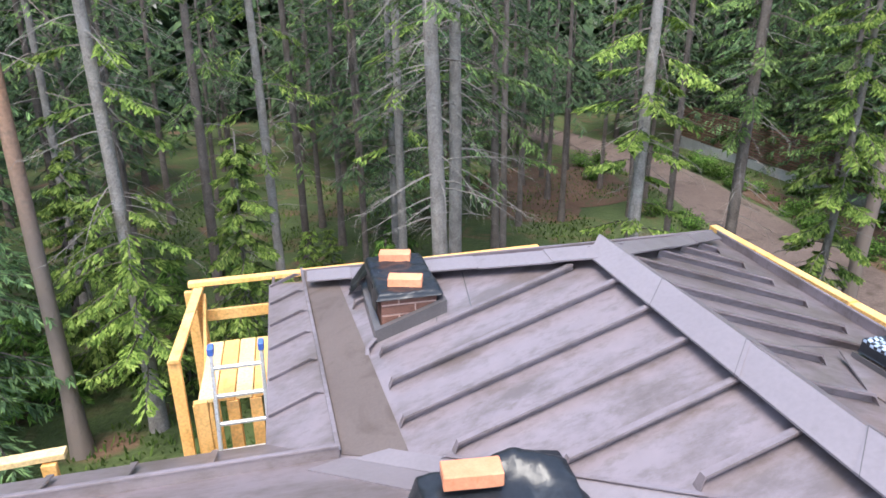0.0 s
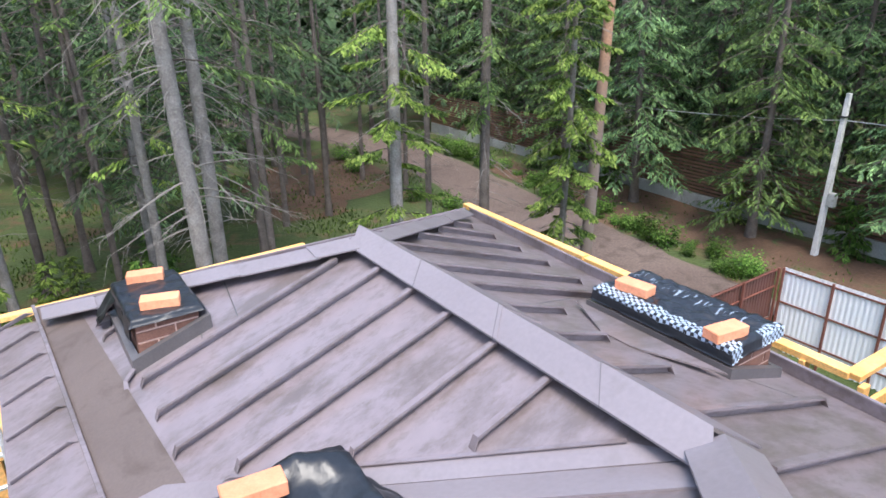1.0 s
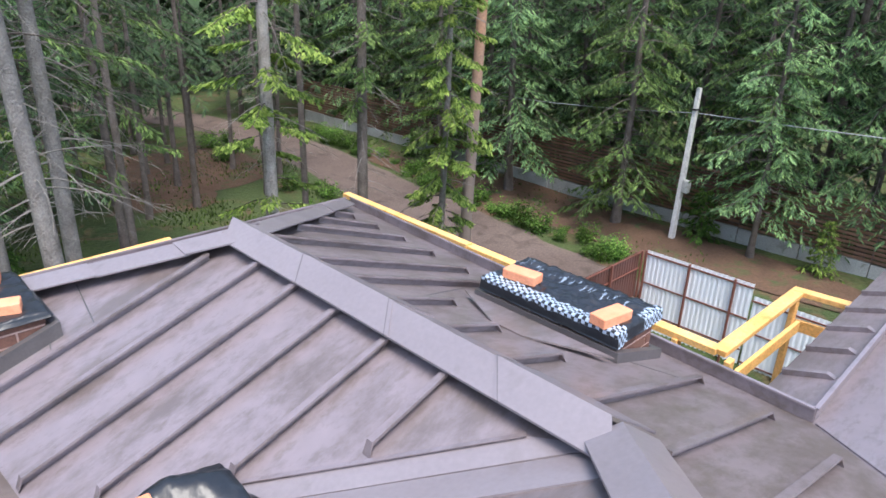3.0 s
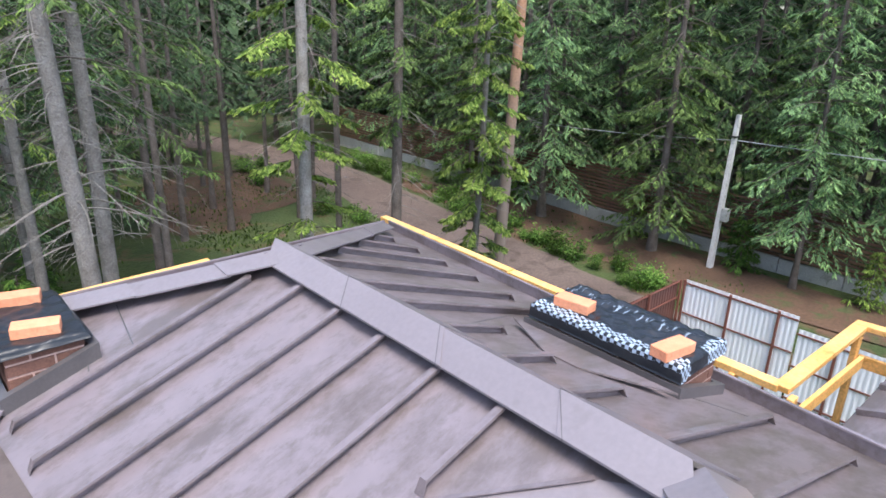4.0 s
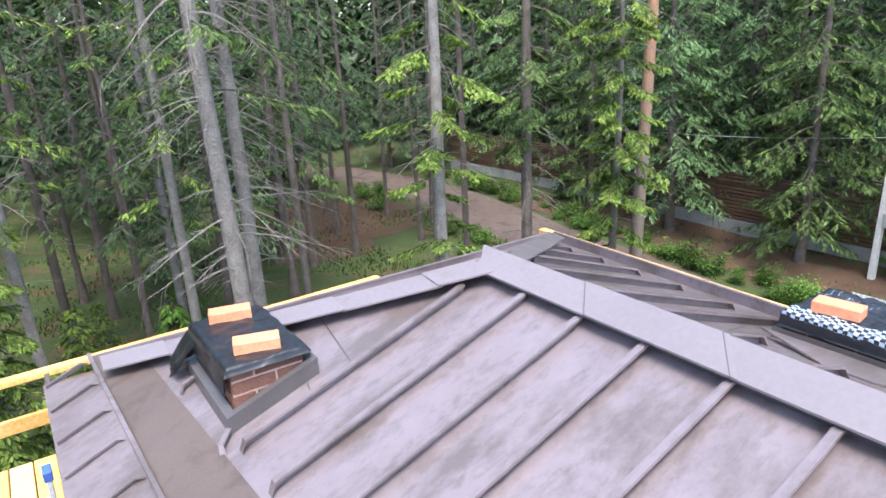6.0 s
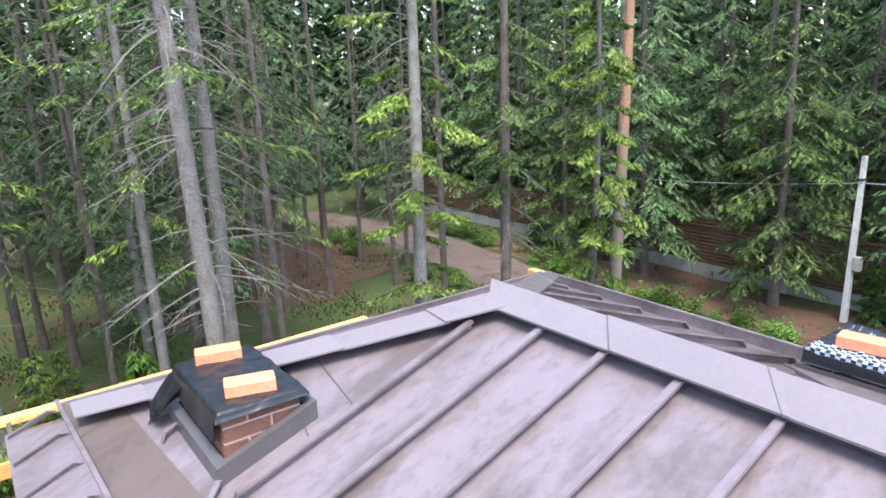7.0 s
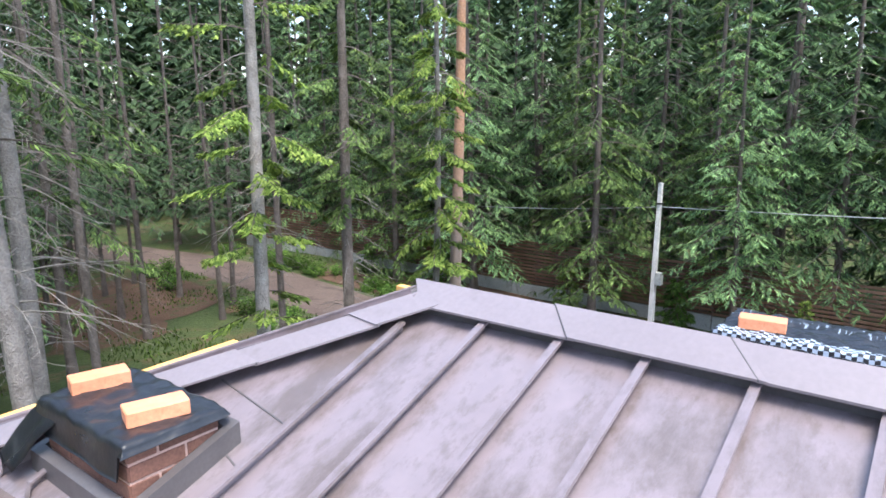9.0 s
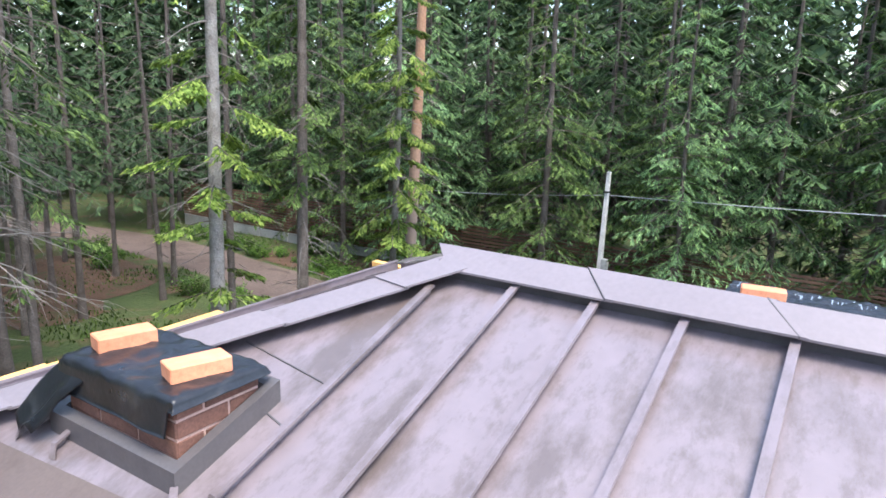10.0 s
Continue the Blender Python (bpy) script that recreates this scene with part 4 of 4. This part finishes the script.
def tree(name, seed, height, r0, green, dead, crown=NEEDLE, bark=BARK, label="", sway=0.12, detail=0.85, category="spruce tree", size=0.19, base=1.8, fat=0.23):
    """green: (z from, z to, branches, length low, length high, sprigs a branch); dead: (z from, z to, branches, length)."""
    rng = random.Random(seed)
    ob = tagged(new(name), label, category)
    height += base
    tv, tf, pts = trunk_mesh(rng, height, r0, sway)
    pydata("trunk", tv, tf, bark, ob, True)
    wv, wf, lv, lf, dv, df = [], [], [], [], [], []
    for z0, z1, num, la, lb, cnt in green:
        for i in range(num):
            s = (i + rng.random()) / num
            z = base + z0 + (z1 - z0) * s
            L = (la + (lb - la) * s) * rng.uniform(0.65, 1.2)
            o = on(pts, height, z)
            ang = i * 2.399 + rng.uniform(-0.5, 0.5)
            b = limb(rng, o, ang, L, rng.uniform(-0.1, 0.25), rng.uniform(0.35, 0.75))
            tube(wv, wf, b, 0.012 + 0.008 * L, 0.004, 3)
            clothe(rng, b, lv, lf, int(cnt * detail * rng.uniform(0.7, 1.3)), L * 0.36, size, fat=fat)
    for z0, z1, num, L0 in dead:
        for i in range(num):
            z = base + z0 + (z1 - z0) * (i + rng.random()) / num
            L = L0 * rng.uniform(0.35, 1.25)
            b = limb(rng, on(pts, height, z), rng.uniform(0, 6.28), L, rng.uniform(-0.25, 0.25), rng.uniform(0.3, 0.95))
            tube(dv, df, b, 0.007 + 0.006 * L, 0.003, 3)
            for k in range(int(2 + L * 3)):
                f = rng.uniform(1.5, 5.9)
                p = b[int(f)].lerp(b[int(f) + 1], f - int(f))
                d = (b[int(f) + 1] - b[int(f)]).normalized()
                sd = d.cross(Vector((0, 0, 1))) * rng.choice((-1, 1))
                t = rng.uniform(0.2, 0.55) * min(1.5, L)
                tube(dv, df, [p, p + (d * 0.6 + sd * 0.6) * (t * 0.5), p + (d * 0.7 + sd * 0.8 + Vector((0, 0, rng.uniform(-0.7, 0.1)))) * t], 0.006, 0.002, 3)
    if lf:
        pydata("crown", lv, lf, crown, ob)
        tagged(pydata("bough_wood", wv, wf, BARK_DARK, ob), kind="stuff")
    if df:
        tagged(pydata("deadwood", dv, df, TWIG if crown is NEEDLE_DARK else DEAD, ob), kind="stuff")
    return ob


def plant(ob, x, y, turn=0.0, lean=(0.0, 0.0), size=0.78):
    ob.matrix_world = pose(x, y, ground_z(x, y) - 0.05, lean[0], lean[1], turn) @ Matrix.Diagonal((size, size, size, 1))
    return ob


# the trees that stand nearest, one by one
plant(tree("spruce_tree", 1, 24, 0.24, [(6.5, 11, 7, 2.2, 2.6, 200), (11, 22, 26, 2.6, 0.8, 150)], [(3.0, 11.5, 52, 2.2)], label="tall grey-trunked spruce with long dead lower branches"), 0.68, 8.0, 0, (-1.0, -1.3))
plant(tree("spruce_tree", 2, 23, 0.215, [(5.5, 9, 8, 2.2, 2.6, 200), (9, 21, 26, 2.4, 0.8, 150)], [(2.5, 9.5, 48, 2.1)], label="grey spruce with drooping bare branches beside its twin"), 1.16, 9.05, 40, (-0.5, 0.7))
plant(tree("spruce_tree", 3, 24, 0.205, [(0.6, 3.2, 9, 1.1, 1.4, 170), (3.8, 8.5, 15, 1.5, 1.9, 300), (8.5, 21, 22, 1.8, 0.8, 160)], [(3.0, 9.0, 26, 1.4)], crown=NEEDLE_FRESH, label="straight grey spruce with scattered bright green sprays", fat=0.40, size=0.145, detail=1.2), 4.95, 8.2, 10, (0, 1.0))
plant(tree("spruce_tree", 4, 22, 0.13, [(6.5, 19, 22, 1.5, 0.6, 120)], [(2.0, 8.0, 24, 1.1)], bark=BARK_DARK, label="slim dark spruce with thin dead twigs"), 7.64, 11.0)
plant(tree("spruce_tree", 5, 24, 0.20, [(4.5, 10.0, 20, 1.4, 1.9, 260), (10, 22, 22, 1.8, 0.8, 150)], [(1.0, 8.0, 34, 1.3)], bark=BARK_DARK, crown=NEEDLE, label="dark-barked spruce at the roadside", fat=0.40, size=0.145, detail=1.2), 8.09, 9.02, 70, (0, 0.8))
plant(tree("spruce_tree", 6, 16, 0.13, [(-0.6, 2.0, 20, 0.8, 1.0, 200), (2.0, 9.5, 46, 1.15, 1.2, 240), (9.5, 16, 26, 1.0, 0.4, 150)], [(0, 9, 40, 1.2)], crown=NEEDLE_FRESH, label="leafy roadside spruce hung with bright green sprays", fat=0.40, size=0.145, detail=1.2), 9.28, 7.4, 30, (1, -3))
plant(tree("pine_tree", 7, 25, 0.23, [(17, 24, 26, 2.2, 1.2, 120)], [(5.0, 12.5, 10, 1.5)], bark=BARK_PINE, label="tall pine with a bare orange trunk", category="pine tree"), 10.8, 7.9, 0, (0, 2.2))
plant(tree("pine_tree", 8, 24, 0.20, [(16, 23, 26, 2.2, 1.2, 120)], [(6.5, 12.0, 6, 1.0)], bark=BARK_PINE, label="leaning pine with an orange upper trunk", category="pine tree"), -6.41, 7.45, 50, (0, 0.6))
plant(tree("spruce_tree", 9, 23, 0.18, [(0.0, 4.6, 36, 1.6, 1.1, 170), (6.0, 8.0, 6, 1.6, 1.6, 220), (9, 21, 26, 1.8, 0.8, 150)], [(3.5, 10, 30, 1.7)], crown=NEEDLE_FRESH, label="spruce with a fresh green skirt of drooping boughs", fat=0.40, size=0.145, detail=1.2), -5.14, 7.95, 20, (0, 0.4))
plant(tree("spruce_tree", 10, 5.6, 0.09, [(-1.0, 5.3, 70, 1.8, 0.3, 220)], [(-0.6, 3.6, 24, 1.1)], crown=NEEDLE_FRESH, label="young bright green spruce in the clearing", fat=0.40, size=0.145, detail=1.2), -3.15, 8.9, 0)
plant(tree("spruce_tree", 12, 5.2, 0.08, [(-1.2, 5.0, 66, 1.7, 0.3, 220)], [(-0.5, 2.5, 10, 0.9)], crown=NEEDLE_FRESH, label="young green spruce in the undergrowth", fat=0.40, size=0.145, detail=1.2), -6.6, 10.4, 0)
for i, (x, y, r, dk) in enumerate(((-0.32, 13.2, 0.11, 1), (0.48, 11.5, 0.16, 0), (-4.07, 10.8, 0.16, 1), (-2.6, 11.9, 0.17, 0), (-7.3, 12.1, 0.14, 0), (0.7, 14.4, 0.15, 0), (3.0, 11.2, 0.13, 1), (-6.2, 13.2, 0.16, 1), (-1.9, 15.2, 0.16, 1))):
    plant(tree("spruce_tree", 20 + i, 22 + i % 3, r, [(3.0, 8.0, 8, 1.6, 1.9, 190), (8.0, 21, 30, 2.2, 0.8, 130)], [(2.0, 9.5, 16, 1.4)], crown=NEEDLE_FRESH if i in (3, 1) else NEEDLE, bark=BARK_DARK if dk else BARK, label="slender spruce with a bare trunk and grey dead twigs"), x, y, 37 * i, (0.7 * (i % 3 - 1), -0.6 + 0.4 * (i % 4)))

# the wood behind: dense spruces, a few shapes many times
full = [tree("spruce_tree", 50 + i, 19 + 2 * i, 0.17 + 0.02 * i, [(0.9 - i * 0.6, 9, 64, 3.0, 2.7, 200), (9, 19 + 2 * i - 0.4, 54, 2.6, 0.3, 120)], [(0, 5, 14, 1.4)],
             crown=(NEEDLE_COOL, NEEDLE_COOL, NEEDLE)[i], bark=BARK_DARK, label="dense dark green spruce at the edge of the wood", size=0.27) for i in range(3)]
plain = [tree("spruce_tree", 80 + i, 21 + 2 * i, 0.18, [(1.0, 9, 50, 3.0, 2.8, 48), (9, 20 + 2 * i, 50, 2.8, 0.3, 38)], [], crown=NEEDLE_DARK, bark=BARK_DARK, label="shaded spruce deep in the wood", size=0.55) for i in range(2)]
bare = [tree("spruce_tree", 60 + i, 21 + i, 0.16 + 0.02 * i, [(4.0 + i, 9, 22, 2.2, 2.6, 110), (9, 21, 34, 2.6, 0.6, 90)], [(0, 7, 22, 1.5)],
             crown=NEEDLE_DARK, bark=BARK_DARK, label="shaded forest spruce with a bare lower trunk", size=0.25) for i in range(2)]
sapling = [tree("spruce_sapling", 70 + i, 2.6 + i, 0.05, [(0.2, 2.4 + i, 44, 1.1, 0.2, 90)], [], crown=(LEAF, NEEDLE_FRESH)[i], bark=BARK_DARK, label="small bright green sapling in the undergrowth", base=0.0, category="sapling", size=0.22) for i in range(2)]
rng = random.Random(5)
spots = []


def free(x, y, d):
    return all((x - a) ** 2 + (y - b) ** 2 > d * d for a, b in spots)


def scatter(shapes, num, area, gap, first):
    tries, made = 0, 0
    while made < num and tries < num * 40:
        tries += 1
        x, y = rng.uniform(area[0], area[1]), rng.uniform(area[2], area[3])
        if not free(x, y, gap) or off_road(x, y) < 2.2 or abs(x - FX) < 0.5:
            continue
        spots.append((x, y))
        src = shapes[made % len(shapes)]
        s = 0.78 * rng.uniform(0.85, 1.15)
        if src in first:
            first.remove(src)
            plant(src, x, y, rng.uniform(0, 360), (rng.uniform(-1.5, 1.5), rng.uniform(-1.5, 1.5)), s)
        else:
            copy_thing(src, pose(x, y, ground_z(x, y) - 0.05, rng.uniform(-1.5, 1.5), rng.uniform(-1.5, 1.5), rng.uniform(0, 360)) @ Matrix.Diagonal((s, s, s, 1)))
        made += 1


first = full + bare + sapling + plain
for i in range(17):
    scatter(full, 1, (20.3, 21.0, -6.5 + i * 1.95, -5.5 + i * 1.95), 1.3, first)
    full = full[1:] + full[:1]
for x, y in ((17.75, 7.1), (18.3, 2.6), (17.9, 12.2), (18.2, 16.5)):
    scatter(full, 1, (x, x + 0.2, y, y + 0.2), 0.5, first)
    full = full[1:] + full[:1]
scatter(plain, 26, (22.9, 28.1, -7.6, 29.7), 1.68, first)
scatter(bare, 12, (-12.4, 7.1, 12.8, 22.1), 1.9, first)
scatter(plain + bare, 34, (-19.9, 16.1, 22.1, 36.6), 1.97, first)
scatter(plain, 8, (16.1, 31.1, 24.1, 37.9), 2.19, first)
scatter(full, 8, (-18.4, -7.9, 4.8, 18.6), 2.19, first)
scatter(plain, 8, (-24.4, -12.4, 6.2, 26.9), 2.04, first)
scatter(bare, 9, (5.2, 12.3, 16.9, 24.8), 1.61, first)
scatter(sapling, 22, (-12.4, 1.9, 9.0, 15.9), 0.88, first)
for i, (x, y) in enumerate(((3.2, 19.5), (1.2, 18.2), (8.2, 27.6), (10.5, 29.7))):
    scatter(full[i % 3:] + full[:i % 3], 1, (x, x + 0.4, y, y + 0.4), 0.5, first)
scatter(sapling, 7, (18.6, 19.3, 0.7, 20.0), 1.82, first)
scatter(bare, 2, (17.3, 18.8, 7.6, 22.8), 4.38, first)

# woods in the distance
fv, ff = [], []
rg = random.Random(9)
for k in range(900):
    a = rg.uniform(-0.6, 3.5)
    r = rg.uniform(44, 62)
    x, y, h, w = r * math.cos(a), r * math.sin(a), rg.uniform(17, 26), rg.uniform(2.0, 3.1)
    rows = []
    for i in range(130):
        s = rg.random() ** 0.8
        th = rg.uniform(0, 6.28)
        rad = w * (1 - s) ** 0.8 * rg.uniform(0.5, 1.0)
        p = Vector((x + math.cos(th) * rad * 0.4, y + math.sin(th) * rad * 0.4, GROUND_Z + 0.8 + s * h))
        d = Vector((math.cos(th), math.sin(th), rg.uniform(-0.8, -0.1))).normalized()
        rows.append((p, d, d.cross(Vector((0, 0, 1))).normalized(), max(0.6, rad), rg.uniform(0.55, 1.0)))
    sprigs(rows, fv, ff)
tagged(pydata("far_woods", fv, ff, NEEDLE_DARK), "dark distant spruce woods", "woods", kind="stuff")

# undergrowth
gv2, gf2 = [], []
rg = random.Random(21)
for k in range(45000):
    x, y = rg.uniform(-13, 19.3), rg.uniform(3.5, 26)
    if off_road(x, y) < 1.55 or (x > 15.6 and rg.random() < 0.8):
        continue
    if noise.noise(Vector((x * 0.35, y * 0.35, 9))) < -0.12 + 0.3 * rg.random():
        continue
    z = ground_z(x, y)
    h = rg.uniform(0.08, 0.25)
    a = rg.uniform(0, 6.28)
    d = Vector((math.cos(a) * 0.5, math.sin(a) * 0.5, 1)).normalized()
    sprigs([(Vector((x, y, z - 0.02)), d, Vector((-math.sin(a), math.cos(a), 0)), h, rg.uniform(0.03, 0.07))], gv2, gf2)
tagged(pydata("grass", gv2, gf2, GRASS), "moss, grass and blueberry growth on the forest floor", "grass", kind="stuff")


def bush(seed, r, h, num):
    rg = random.Random(seed)
    ob = tagged(new("bush"), "low leafy green bush at the roadside", "bush", "bushes along the road")
    vs, fs, lv, lf = [], [], [], []
    for i in range(12):
        a = rg.uniform(0, 6.28)
        tip = Vector((math.cos(a) * r * rg.uniform(0.3, 0.9), math.sin(a) * r * rg.uniform(0.3, 0.9), h * rg.uniform(0.6, 1.1)))
        pts = [Vector((0, 0, 0)), tip * 0.5 + Vector((0, 0, h * 0.15)), tip]
        tube(vs, fs, pts, 0.012, 0.004, 3)
        rows = []
        for k in range(num):
            s = rg.uniform(0.3, 1.0)
            p = tip * s + Vector([rg.gauss(0, r * 0.2) for _ in range(3)])
            p.z = max(0.02, p.z)
            d = Vector((rg.uniform(-1, 1), rg.uniform(-1, 1), rg.uniform(-0.3, 0.6))).normalized()
            rows.append((p, d, d.orthogonal().normalized(), rg.uniform(0.08, 0.16), rg.uniform(0.05, 0.09)))
        sprigs(rows, lv, lf)
    tagged(pydata("stem_wood", vs, fs, BARK_DARK, ob), kind="stuff")
    pydata("leaves", lv, lf, LEAF, ob)
    return ob


bushes = [bush(i, 0.55 + 0.1 * i, 0.6 + 0.15 * i, 50) for i in range(3)]
rg = random.Random(8)
for k in range(92):
    if k < 70:
        x0, y0 = road_pts[rg.randrange(2, 32)]
        x, y = x0 + rg.uniform(1.7, 2.6), y0 + rg.uniform(-0.4, 0.4)
    else:
        x0, y0 = road_pts[rg.randrange(8, 32)]
        x, y = x0 - rg.uniform(1.8, 3.8), y0
    m = pose(x, y, ground_z(x, y) - 0.03, 0, 0, rg.uniform(0, 360)) @ Matrix.Diagonal((*[rg.uniform(0.5, 1.0)] * 3, 1))
    if k < 3:
        bushes[k].matrix_world = m
    else:
        copy_thing(bushes[k % 3], m)
